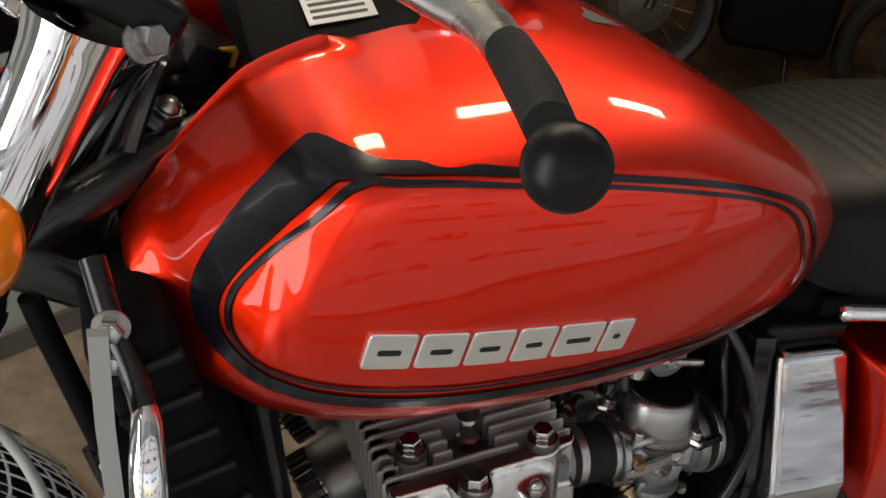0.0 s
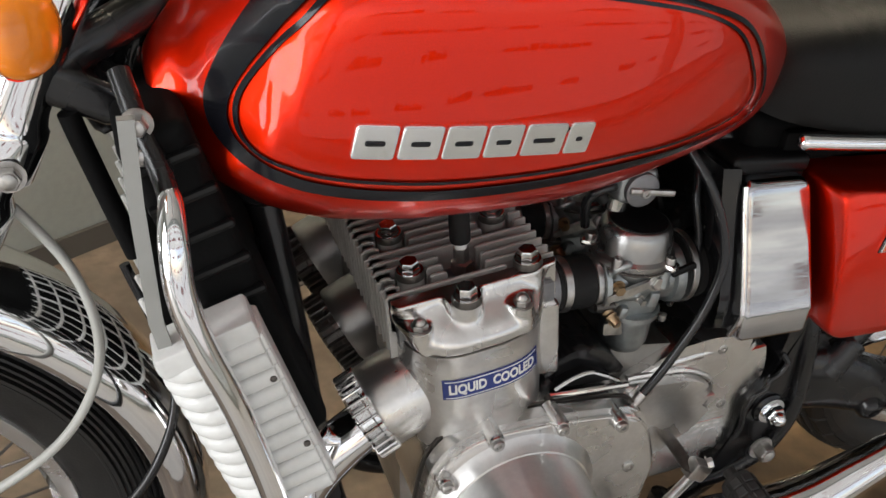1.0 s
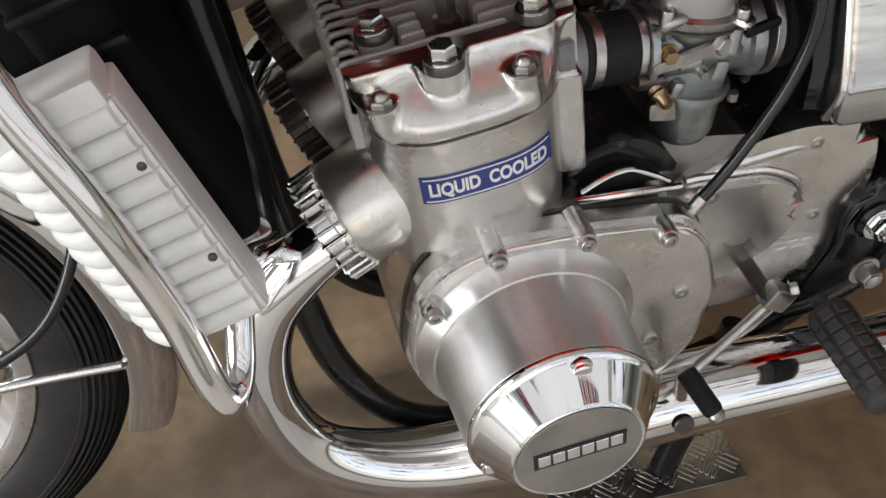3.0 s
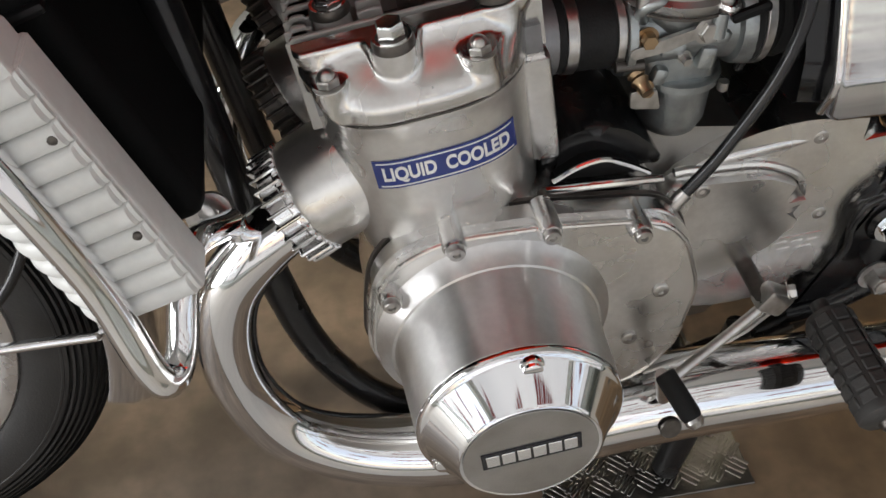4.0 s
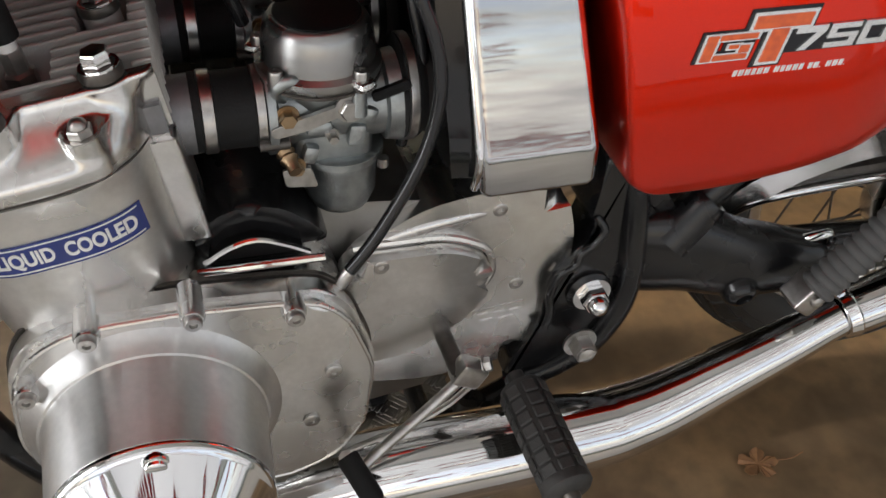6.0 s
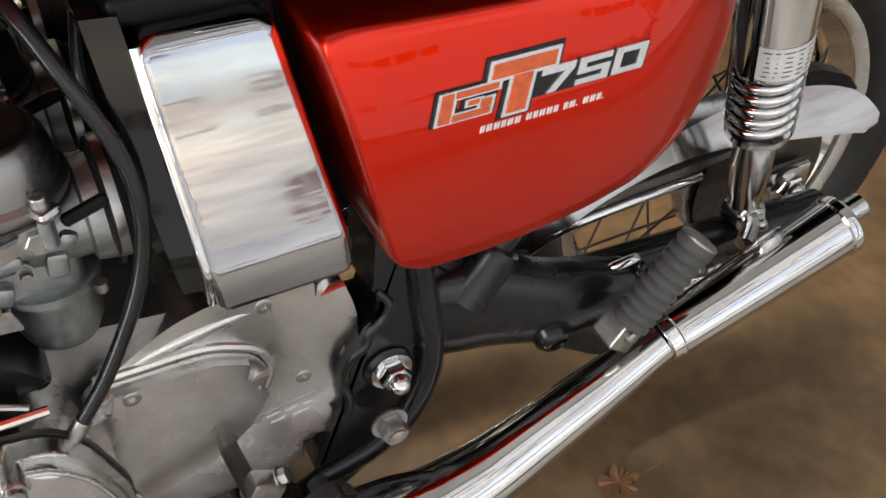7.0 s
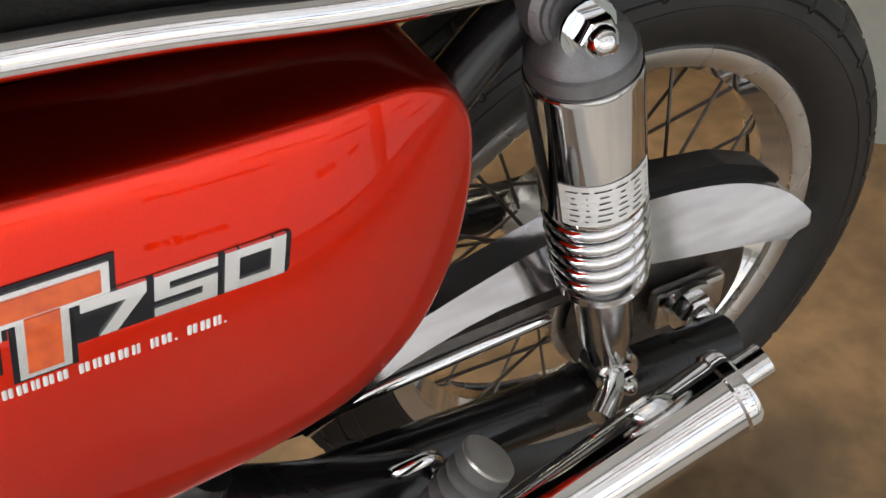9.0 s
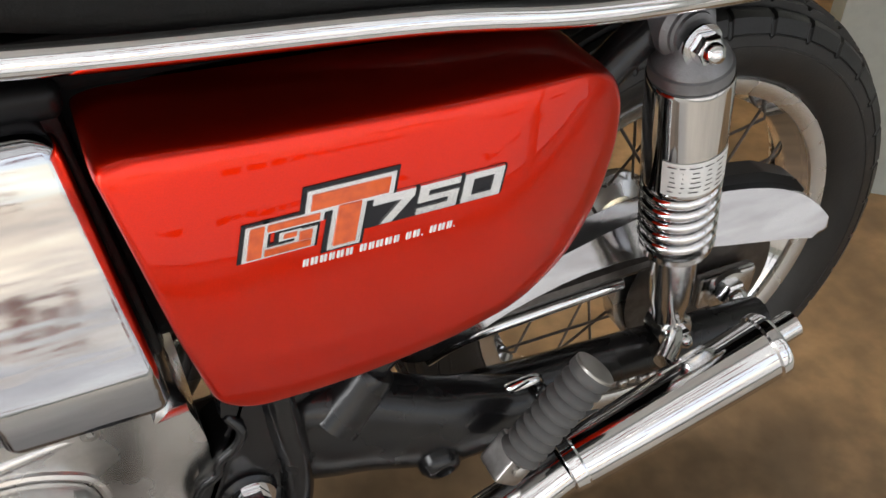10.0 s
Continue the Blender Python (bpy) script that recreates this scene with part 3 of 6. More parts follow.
# fuel tap under the tank
TAP = pose(-0.735, -0.105, 0.758)
tap = part("fuel_tap", join(block(0.045, 0.030, 0.040, TAP, 0.009, 3), lathe([(0.012, 0.0), (0.012, 0.05), (0.016, 0.055)], TAP @ pose(0.0, 0.0, 0.015), 20)), ZINC, bike, "zinc fuel tap with a chrome lever")
part("tap_dial", lathe([(0.019, 0.0), (0.019, 0.006), (0.016, 0.008), (0.006, 0.009), (0.001, 0.009)], TAP @ pose(0.0, -0.015, 0.0, 90, 0, 0), 28), DARK_CAST, tap)
part("tap_lever", block(0.056, 0.006, 0.008, TAP @ pose(0.010, -0.024, -0.001, 0, 8, 0), 0.003, 2), STEEL, tap)
part("tap_screw", socket_screw(TAP @ Vector((0.0, -0.0265, 0.0)), (0, -1, 0), 0.005, 0.003), STEEL, tap)
part("tap_bowl", lathe([(0.010, -0.028), (0.014, -0.024), (0.015, -0.010)], TAP @ pose(-0.012, 0.004, -0.006), 20), WORN_CHROME, tap)
part("fuel_pipe", tube([(-0.752, -0.108, 0.757), (-0.775, -0.108, 0.752), (-0.782, -0.10, 0.735), (-0.772, -0.09, 0.700)], 0.0052, 12), BLACK_CABLE, tap)

# ---- seat
def seat_ring(x, zt, zb, w):
    pts = [(-w, zb), (-w * 1.0, zb + 0.35 * (zt - zb)), (-w * 0.95, zb + 0.75 * (zt - zb)), (-w * 0.75, zt - 0.006), (-w * 0.4, zt), (0, zt + 0.002)]
    sm = [(float(a), float(b)) for a, b in smooth_path(pts, 3)]
    return [(x, a, b) for a, b in sm] + [(x, -a, b) for a, b in sm[-2::-1]]


SEAT = smooth_path([(-0.62, 0.87, 0.84, 0.07), (-0.605, 0.905, 0.832, 0.11), (-0.57, 0.925, 0.826, 0.14), (-0.5, 0.938, 0.82, 0.158), (-0.4, 0.945, 0.812, 0.165), (-0.2, 0.945, 0.795, 0.168), (0.0, 0.948, 0.79, 0.166), (0.12, 0.942, 0.795, 0.15), (0.19, 0.915, 0.805, 0.12), (0.21, 0.88, 0.82, 0.09)], 6)
seat_x = [float(r[0]) for r in SEAT]
rows = []
for k in range(167):
    x = -0.62 + 0.005 * k
    zt, zb, w = (float(np.interp(x, seat_x, [r[c] for r in SEAT])) for c in (1, 2, 3))
    dip = 0.0015 if x > -0.56 and k % 4 == 0 else 0.0
    rows.append([(px, py, pz - dip * min(1.0, max(0.0, (pz - zb) / (zt - zb) * 2 - 1.0))) for px, py, pz in seat_ring(x, zt, zb, w)])
seat = part("seat", loft(rows), VINYL, bike, "black pleated vinyl dual seat", smooth=70)
# dark block added under the seat so that no bright wall shows through
part("seat_filler", block(0.60, 0.25, 0.035, pose(-0.27, 0, 0.793), 0.006, 2), MATTE_BLACK, seat)
part("seat_trim", tube([(-0.5775, -0.159, 0.8175), (-0.5, -0.168, 0.8145), (-0.35, -0.173, 0.805), (-0.22, -0.175, 0.79), (0.0, -0.173, 0.785), (0.12, -0.155, 0.79)], 0.0085, 12), CHROME, seat, "chrome strip along the lower edge")
part("trim_end", lathe([(0.0001, -0.0088), (0.0046, -0.0077), (0.0078, -0.0043), (0.0088, 0.0), (0.0078, 0.0043), (0.0046, 0.0077), (0.0001, 0.0088)], pose(-0.5775, -0.159, 0.8175, 0, 90, 0), 20), CHROME, seat)
for x in (-0.255,):
    part("trim_clip", block(0.014, 0.006, 0.008, pose(x, -0.168, 0.786, 0, 6, 0), 0.002), DARK_STEEL, seat)

# ---- engine: the cylinders lean forward
ENGINE = Matrix.Translation((-0.91, 0, 0.53)) @ pose(0, 0, 0, 0, -9.7, 0)


def eng(x, y, z):
    return ENGINE @ Vector((x, y, z))


def prism(outline, z0, z1, m, bevel_top=0.0, bevel_bottom=0.0, segs=3):
    """An outline of (x, y) pulled along the z of m, its rims rounded."""
    bm = bmesh.new()
    low = [bm.verts.new((x, y, z0)) for x, y in outline]
    high = [bm.verts.new((x, y, z1)) for x, y in outline]
    n = len(outline)
    bottom, top = bm.faces.new(low[::-1]), bm.faces.new(high)
    for i in range(n):
        bm.faces.new((low[i], low[(i + 1) % n], high[(i + 1) % n], high[i]))
    et, eb = list(top.edges), list(bottom.edges)
    if bevel_top:
        bmesh.ops.bevel(bm, geom=et, offset=bevel_top, segments=segs, affect="EDGES")
    if bevel_bottom:
        bmesh.ops.bevel(bm, geom=[e for e in eb if e.is_valid], offset=bevel_bottom, segments=segs, affect="EDGES")
    bmesh.ops.transform(bm, matrix=m, verts=bm.verts[:])
    return bm


part("crankcase", slab(rounded([(-0.97, 0.44), (-0.94, 0.55), (-0.80, 0.56), (-0.56, 0.53), (-0.53, 0.40), (-0.60, 0.31), (-0.9, 0.26), (-0.96, 0.33)], 0.03), 0.2, -0.12, 0.01), CAST, bike, "grey cast alloy crankcase")


def plan(s, bulge):
    """How far the engine's left end reaches at s, from -1 at the front to 1 at the rear."""
    return 0.105 + bulge * max(0.0, 1 - abs(s) ** 3.2) ** 0.45


def barrel(bulge, front_, rear, n=41, far=-0.07):
    """The plan of the engine's left end: (x, y) from the front round to the rear, closed at the right end."""
    out = []
    for k in range(n):
        s = -1 + 2 * k / (n - 1)
        out.append(((rear if s > 0 else front_) * s, -plan(s, bulge)))
    return out + [(rear, far), (-front_, far)]


def stacked(levels):
    return loft([[eng(x, y, z) for x, y in barrel(bulge, f, r)] for z, bulge, f, r in levels])


cylinders = part("cylinder_block", stacked([(-0.045, 0.066, 0.064, 0.080), (-0.035, 0.078, 0.068, 0.086), (-0.02, 0.086, 0.071, 0.088), (0.0, 0.0905, 0.072, 0.089), (0.03, 0.0915, 0.072, 0.090), (0.095, 0.0915, 0.071, 0.091), (0.106, 0.092, 0.0705, 0.092), (0.110, 0.0935, 0.071, 0.093), (0.1132, 0.0935, 0.071, 0.093)]), SOFT_ALLOY, bike, "polished water-cooled cylinder block", smooth=50)
# darker casting here puts the shade behind the ports into the colour
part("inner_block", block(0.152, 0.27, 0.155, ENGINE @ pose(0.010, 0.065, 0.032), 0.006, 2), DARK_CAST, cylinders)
part("gasket", stacked([(0.1132, 0.092, 0.069, 0.092), (0.1150, 0.092, 0.069, 0.092)]), DARK_STEEL, cylinders)
part("rear_flange", prism(rounded([(0.079, -0.100), (0.079, -0.158), (0.102, -0.1615), (0.102, -0.100)], 0.005, 3), 0.012, 0.113, ENGINE, 0.004, 0.007, 3), ALLOY, cylinders)
part("lower_web", block(0.055, 0.045, 0.05, ENGINE @ pose(0.02, -0.160, -0.05, 12, 0, 0), 0.014, 4), ALLOY, cylinders)
# the polished end of the head: a shoulder that swells down to the seam, with bosses for the nuts
HEAD_TOP, SEAM = 0.1635, 0.1150
BOSSES = ((-0.004, -0.1700, 0.0175, 0.163), (-0.052, -0.176, 0.0125, 0.145), (0.050, -0.182, 0.0125, 0.1455), (0.0705, -0.150, 0.0155, 0.165))


def step(a, b, v):
    t = min(1.0, max(0.0, (v - a) / (b - a)))
    return t * t * (3 - 2 * t)


def head_y(x, z):
    """The reach of the head's end at x and z."""
    s = x / (0.094 if x > 0 else 0.071)
    lip = plan(min(1.0, max(-1.0, s)), 0.0945)
    flat = 0.1645 - 0.006 * step(0.05, 0.10, x)
    lip = min(lip, flat + 0.036)
    low = step(0.162, 0.124, z)
    y = flat + (lip - flat) * low
    for bx, by, r, top in BOSSES:
        if abs(x - bx) < 1.6 * r:
            reach = -by + (r * r - min(abs(x - bx), r) ** 2) ** 0.5 - 2.0 * max(0.0, abs(x - bx) - r)
            reach -= 6.0 * max(0.0, z - top)
            k = 0.006
            h_ = max(0.0, min(1.0, 0.5 + 0.5 * (reach - y) / k))
            y = y + (reach - y) * h_ + k * h_ * (1 - h_)
    return y


def build_head():
    rows = []
    for j in range(41):
        u = j / 40
        row = []
        for i in range(121):
            v = i / 120
            front_x = -0.0625 - 0.0085 * step(0.0, 0.55, u)
            x = front_x + (0.1015 - front_x) * v
            base = SEAM + 0.009 * step(-0.050, -0.060, x)
            z = base + (HEAD_TOP - base) * u
            y = head_y(x, z)
            edge = min(v, 1 - v) * 0.165
            y -= 0.006 * (1 - min(1.0, edge / 0.006)) ** 2
            y -= 0.003 * (1 - min(1.0, (HEAD_TOP - z) / 0.003)) ** 2 + 0.0025 * (1 - min(1.0, (z - base) / 0.0025)) ** 2
            row.append(eng(x, -y, z))
        inner = [eng(0.1015, -0.150, z), eng(front_x, -0.150, base + (HEAD_TOP - base) * u)]
        rows.append(row + inner)
    return loft(rows)


head = part("cylinder_head", build_head(), ALLOY, bike, "polished cylinder head with cooling fins", smooth=60)
# the deck's darker metal stands in for the shade between the fins
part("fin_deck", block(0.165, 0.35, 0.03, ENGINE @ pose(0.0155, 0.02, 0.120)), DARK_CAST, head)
BOLTS = ((-0.004, -0.180, 0.1745), (0.0705, -0.152, 0.176), (-0.0405, -0.120, 0.1745), (-0.0405, -0.05, 0.1745), (0.0705, -0.06, 0.1745), (-0.0405, 0.03, 0.1745), (0.0705, 0.03, 0.1745), (-0.0405, 0.11, 0.1745), (0.0705, 0.11, 0.1745))
PLUGS = (-0.115, 0.02, 0.15)
for k in range(25):
    y = -0.1420 + k * 0.0136
    hi = 0.1635
    wells = sorted([(ex - 0.0175, ex + 0.0175) for ex, ey, ez in BOLTS if abs(y - ey) < 0.016] + [(0.015 - 0.020, 0.015 + 0.020) for ey in PLUGS if abs(y - ey) < 0.020])
    spans, x0 = [], -0.0705 if k % 3 else -0.072
    for a, c in wells:
        spans.append((x0, a))
        x0 = c
    spans.append((x0, 0.1015))
    for a, c in spans:
        if c - a > 0.006:
            bm = slab(rounded([(a, 0.118), (c, 0.118), (c, hi), (a, hi)], 0.004, 3), y + 0.0016, y - 0.0016, 0.0008, 1)
            bmesh.ops.transform(bm, matrix=ENGINE, verts=bm.verts[:])
            part("fin", bm, FIN, head)
    part("side_fin", block(0.020, 0.0032, 0.075, ENGINE @ pose(-0.0650, y, 0.1235), 0.001, 1), FIN, head)
    part("rear_fin", block(0.010, 0.0034, 0.045, ENGINE @ pose(0.0975, y, 0.141), 0.001, 1), FIN, head)


def washer_bolt(parent, p, axis, r, h, mat=WORN_CHROME):
    part("washer", lathe([(r * 1.25, 0), (r * 1.4, 0.001), (r * 1.4, 0.005), (r * 1.28, 0.008), (r * 1.0, 0.009)], frame_to(p, axis), 24), DARK_STEEL, parent)
    part("head_nut", hexagon_nut(Vector(p) + Vector(axis).normalized() * 0.007, axis, r * 0.95, h, 0), mat, parent)


UP = tuple(eng(0, 0, 1) - eng(0, 0, 0))
for ex, ey, ez in BOLTS:
    washer_bolt(head, eng(ex, ey, ez - 0.012), UP, 0.0105, 0.012)
    if ey > -0.14:
        part("bolt_post", lathe([(0.0140, 0), (0.0135, ez - 0.012 - 0.120)], frame_to(eng(ex, ey, 0.120), UP), 22), FIN, head)
for ex, ey, ez in ((-0.052, -0.1785, 0.157), (0.050, -0.1845, 0.1575)):
    part("dome_nut", hexagon_nut(eng(ex, ey, ez - 0.0125), UP, 0.0085, 0.007, 0.006), STEEL, head, "weathered steel dome nut")
for ey in PLUGS:
    plug = part("spark_plug", lathe([(0.011, 0), (0.011, 0.012), (0.008, 0.014), (0.008, 0.03)], frame_to(eng(0.015, ey, 0.148), UP), 6), STEEL, head, "white and steel spark plug with a black cap")
    part("insulator", lathe([(0.0065, 0.028), (0.0065, 0.045)], frame_to(eng(0.015, ey, 0.148), UP), 16), WHITE_LABEL, head)
    part("plug_cap", tube([eng(0.015, ey, 0.186), eng(0.015, ey, 0.225), eng(0.015, ey, 0.245), eng(0.035, ey + 0.01, 0.262), eng(0.08, ey + 0.03, 0.26)], 0.0105, 12), RUBBER, head)

# the label on the cylinder
def bent(x, lift):
    """The cylinder's surface at the label's height."""
    return -plan(x / (0.091 if x > 0 else 0.0715), 0.0915) - lift


def bent_strip(z0, z1, x0, x1, lift):
    rows = []
    for k in range(25):
        x = x0 + (x1 - x0) * k / 24
        rows.append([eng(x, bent(x, 0.0), z0), eng(x, bent(x, lift), z0), eng(x, bent(x, lift), z1), eng(x, bent(x, 0.0), z1)])
    return loft(rows)


part("label_plate", bent_strip(0.058, 0.083, -0.039, 0.066, 0.0012), BLUE_LABEL, cylinders, "blue label with raised white lettering")
text = words("lettering", "LIQUID  COOLED", 0.0165, 0.0004, Matrix.Identity(4), WHITE_LABEL, cylinders, width=0.094, bold=0.03)
for v in text.data.vertices:
    x, y, z = v.co
    v.co = eng(0.0135 + x, bent(0.0135 + x, 0.0014 + z), 0.0705 + y)
for z in (0.0598, 0.0806):
    part("label_line", bent_strip(z, z + 0.001, -0.0365, 0.0635, 0.0017), WHITE_LABEL, cylinders)

# alternator side cover and its cap
COVER = [(-0.969, 0.470), (-0.964, 0.500), (-0.950, 0.522), (-0.925, 0.537), (-0.900, 0.542), (-0.840, 0.543), (-0.775, 0.538), (-0.743, 0.533), (-0.722, 0.511), (-0.703, 0.455), (-0.711, 0.385), (-0.735, 0.350), (-0.775, 0.333), (-0.9, 0.338), (-0.957, 0.392), (-0.972, 0.432)]
cover = part("alternator_cover", slab(rounded(COVER, 0.012, 3), -0.11, -0.216, 0.006, 3), ALLOY, bike, "polished alternator cover with a round chrome cap")
part("cover_lip", slab(rounded([(x * 1.0 + (-0.004 if x < -0.84 else 0.004), z + (0.004 if z > 0.45 else -0.004)) for x, z in COVER], 0.012, 3), -0.19, -0.205, 0.003, 2), ALLOY, cover)
part("cover_gasket", slab(rounded([(x * 1.0 + (-0.0055 if x < -0.84 else 0.0055), z + (0.0055 if z > 0.45 else -0.0055)) for x, z in COVER], 0.012, 3), -0.184, -0.188), DARK_STEEL, cover)
ALT = pose(-0.874, 0, 0.440, 90, 0, 0)
part("housing", lathe([(0.092, 0.21), (0.09, 0.216), (0.085, 0.224), (0.082, 0.24), (0.079, 0.302), (0.0775, 0.304)], ALT, 64), BRUSHED, cover)
cap = part("cap", lathe([(0.079, 0.304), (0.079, 0.308), (0.0765, 0.311), (0.073, 0.312), (0.0555, 0.337), (0.053, 0.339), (0.051, 0.338), (0.002, 0.3385)], ALT, 64), CHROME, cover, "chrome alternator cap with a dull flat face")
part("cap_face", lathe([(0.0505, 0.3385), (0.0505, 0.3393), (0.002, 0.3393)], ALT, 64), CAST, cover)
part("cap_badge", block(0.074, 0.019, 0.0012, ALT @ pose(0, 0.004, 0.3397, 0, 0, 8), 0.0004, 1), BLACK_LINE, cover)
for k in range(6):
    part("badge_block", block(0.0098, 0.0125, 0.001, ALT @ pose(-0.0285 + k * 0.0114, 0.004 + (-0.0285 + k * 0.0114) * 0.14, 0.3406, 0, 0, 8), 0.0004, 1), SILVER, cover)
for a in (88, 208, 328):
    x, z = 0.067 * math.cos(radians(a)), 0.067 * math.sin(radians(a))
    part("cap_screw", lathe([(0.0100, 0.306), (0.0100, 0.313), (0.0092, 0.3155), (0.0078, 0.3158), (0.0074, 0.3182), (0.0060, 0.3192), (0.0012, 0.3195)], ALT @ pose(x, z, 0), 24), CHROME, cover)
for x, z in ((-0.908, 0.540), (-0.836, 0.544), (-0.764, 0.532), (-0.957, 0.493)):
    part("cover_screw", socket_screw((x, -0.224, z), (0, -1, 0), 0.0068, 0.005), STEEL, cover)
    part("screw_boss", lathe([(0.0095, 0), (0.0095, 0.03), (0.008, 0.034)], frame_to((x, -0.19, z), (0, -1, 0)), 18), ALLOY, cover)
for x, z in ((-0.736, 0.459), (-0.755, 0.404), (-0.80, 0.362), (-0.957, 0.43)):
    part("cover_screw", socket_screw((x, -0.217, z), (0, -1, 0), 0.0068, 0.003), STEEL, cover)

part("rim_ridge", tube([(x, -0.2145, z) for x, z in rounded([(x, z) for x, z in COVER], 0.012, 2)] + [(COVER[0][0], -0.2145, COVER[0][1])], 0.0022, 8, 1), ALLOY, cover)
part("base_fillet", lathe([(0.097, 0.2155), (0.0935, 0.2185), (0.089, 0.2235), (0.0855, 0.231), (0.08, 0.233)], ALT, 64), BRUSHED, cover)

# sprocket cover
SPROCKET = [(-0.712, 0.495), (-0.681, 0.519), (-0.642, 0.542), (-0.593, 0.551), (-0.515, 0.543), (-0.500, 0.490), (-0.503, 0.437), (-0.510, 0.391), (-0.540, 0.342), (-0.628, 0.331), (-0.712, 0.345)]
sprocket = part("sprocket_cover", slab(rounded(SPROCKET, 0.02, 4), 0.0, -0.135, 0.022, 6), ALLOY, bike, "polished sprocket cover behind the alternator")
part("raised_panel", slab(rounded([(-0.715, 0.508), (-0.62, 0.506), (-0.585, 0.487), (-0.578, 0.462), (-0.60, 0.425), (-0.65, 0.39), (-0.715, 0.385)], 0.022, 4), -0.13, -0.152, 0.016, 6), ALLOY, sprocket)
DROP = rounded([(-0.715, 0.512), (-0.62, 0.51), (-0.582, 0.49), (-0.574, 0.462), (-0.597, 0.422), (-0.65, 0.386), (-0.715, 0.381)], 0.022, 4)
part("panel_ridge", tube([(x, -0.1345, z) for x, z in DROP[3:-2]], 0.0042, 8, 1), ALLOY, sprocket)
part("cover_fold", tube([(-0.70, -0.128, 0.498, 0.004), (-0.665, -0.130, 0.515, 0.007), (-0.63, -0.1305, 0.523, 0.0075), (-0.59, -0.1295, 0.527, 0.006), (-0.55, -0.128, 0.527, 0.003)], 0.005, 14), ALLOY, sprocket)
for dx, dz, w in ((-0.016, 0.004, 0.012), (0.0, 0.004, 0.012), (0.015, 0.004, 0.01), (-0.012, -0.004, 0.014), (0.008, -0.004, 0.016)):
    part("cast_bar", block(w, 0.0012, 0.0022, pose(-0.565 + dx, -0.1364, 0.405 + dz, 0, -6, 0), 0.0008, 1), ALLOY, sprocket)
part("cast_mark", block(0.05, 0.002, 0.02, pose(-0.565, -0.1352, 0.405, 0, -6, 0), 0.0008), ALLOY, sprocket)
for x, y, z in ((-0.682, -0.152, 0.500), (-0.575, -0.135, 0.530), (-0.551, -0.135, 0.440)):
    part("cover_screw", socket_screw((x, y + 0.002, z), (0, -1, 0), 0.0068, 0.003), STEEL, sprocket)

# exhaust ports, finned clamps and the front pipes
PORT_AXIS = Vector((-0.86, -0.06, -0.5)).normalized()


# inner and far clamps: their shade is put into a darker metal
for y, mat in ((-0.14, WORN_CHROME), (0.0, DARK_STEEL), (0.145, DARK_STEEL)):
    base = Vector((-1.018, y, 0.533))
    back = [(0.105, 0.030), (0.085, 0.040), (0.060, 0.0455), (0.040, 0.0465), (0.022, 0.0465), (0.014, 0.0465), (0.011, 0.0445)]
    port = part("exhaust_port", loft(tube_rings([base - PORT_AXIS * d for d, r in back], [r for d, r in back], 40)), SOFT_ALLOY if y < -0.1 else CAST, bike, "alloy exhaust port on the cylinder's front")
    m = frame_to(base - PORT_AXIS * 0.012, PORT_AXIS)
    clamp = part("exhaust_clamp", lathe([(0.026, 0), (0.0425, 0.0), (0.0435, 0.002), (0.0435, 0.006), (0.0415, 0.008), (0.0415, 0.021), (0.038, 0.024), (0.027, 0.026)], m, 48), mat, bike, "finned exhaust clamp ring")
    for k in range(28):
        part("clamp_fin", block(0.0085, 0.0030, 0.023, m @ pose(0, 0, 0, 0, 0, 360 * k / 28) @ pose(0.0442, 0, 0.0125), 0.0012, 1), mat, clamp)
exhaust = part("front_pipe", tube([(-1.012, -0.145, 0.53, 0.026), (-1.049, -0.15, 0.503, 0.0262), (-1.082, -0.15, 0.455, 0.0265), (-1.094, -0.15, 0.39, 0.027), (-1.086, -0.152, 0.325, 0.0275), (-1.055, -0.155, 0.262, 0.030), (-1.0, -0.158, 0.222, 0.034), (-0.93, -0.162, 0.205, 0.038), (-0.85, -0.168, 0.21, 0.042)], 0.024, 28, 10), CHROME, bike, "chrome exhaust pipe curving under the engine")
part("front_pipe", tube([(-1.005, 0.145, 0.53), (-1.045, 0.15, 0.503), (-1.09, 0.15, 0.39), (-1.052, 0.155, 0.262), (-0.93, 0.162, 0.205), (-0.7, 0.17, 0.24)], 0.024, 20, 8), CHROME, bike)
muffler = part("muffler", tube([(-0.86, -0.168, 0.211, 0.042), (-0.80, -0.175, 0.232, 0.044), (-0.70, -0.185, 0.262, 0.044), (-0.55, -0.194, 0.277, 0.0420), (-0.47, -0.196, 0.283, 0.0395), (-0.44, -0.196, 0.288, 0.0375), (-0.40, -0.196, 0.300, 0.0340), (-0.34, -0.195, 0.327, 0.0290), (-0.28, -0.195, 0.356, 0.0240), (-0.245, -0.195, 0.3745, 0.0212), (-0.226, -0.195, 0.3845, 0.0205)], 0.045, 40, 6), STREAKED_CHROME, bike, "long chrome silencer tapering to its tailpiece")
TAIL_A, TAIL_B = Vector((-0.222, -0.195, 0.3865)), Vector((-0.030, -0.194, 0.4480))
TAIL = (TAIL_B - TAIL_A).normalized()
TL = (TAIL_B - TAIL_A).length
tailpiece = part("tailpiece", lathe([(0.0205, -0.004), (0.0245, 0.0), (0.0252, 0.012), (0.0275, TL * 0.5), (0.0292, TL - 0.002)], frame_to(TAIL_A, TAIL), 44), STREAKED_CHROME, bike, "chrome silencer tailpiece")
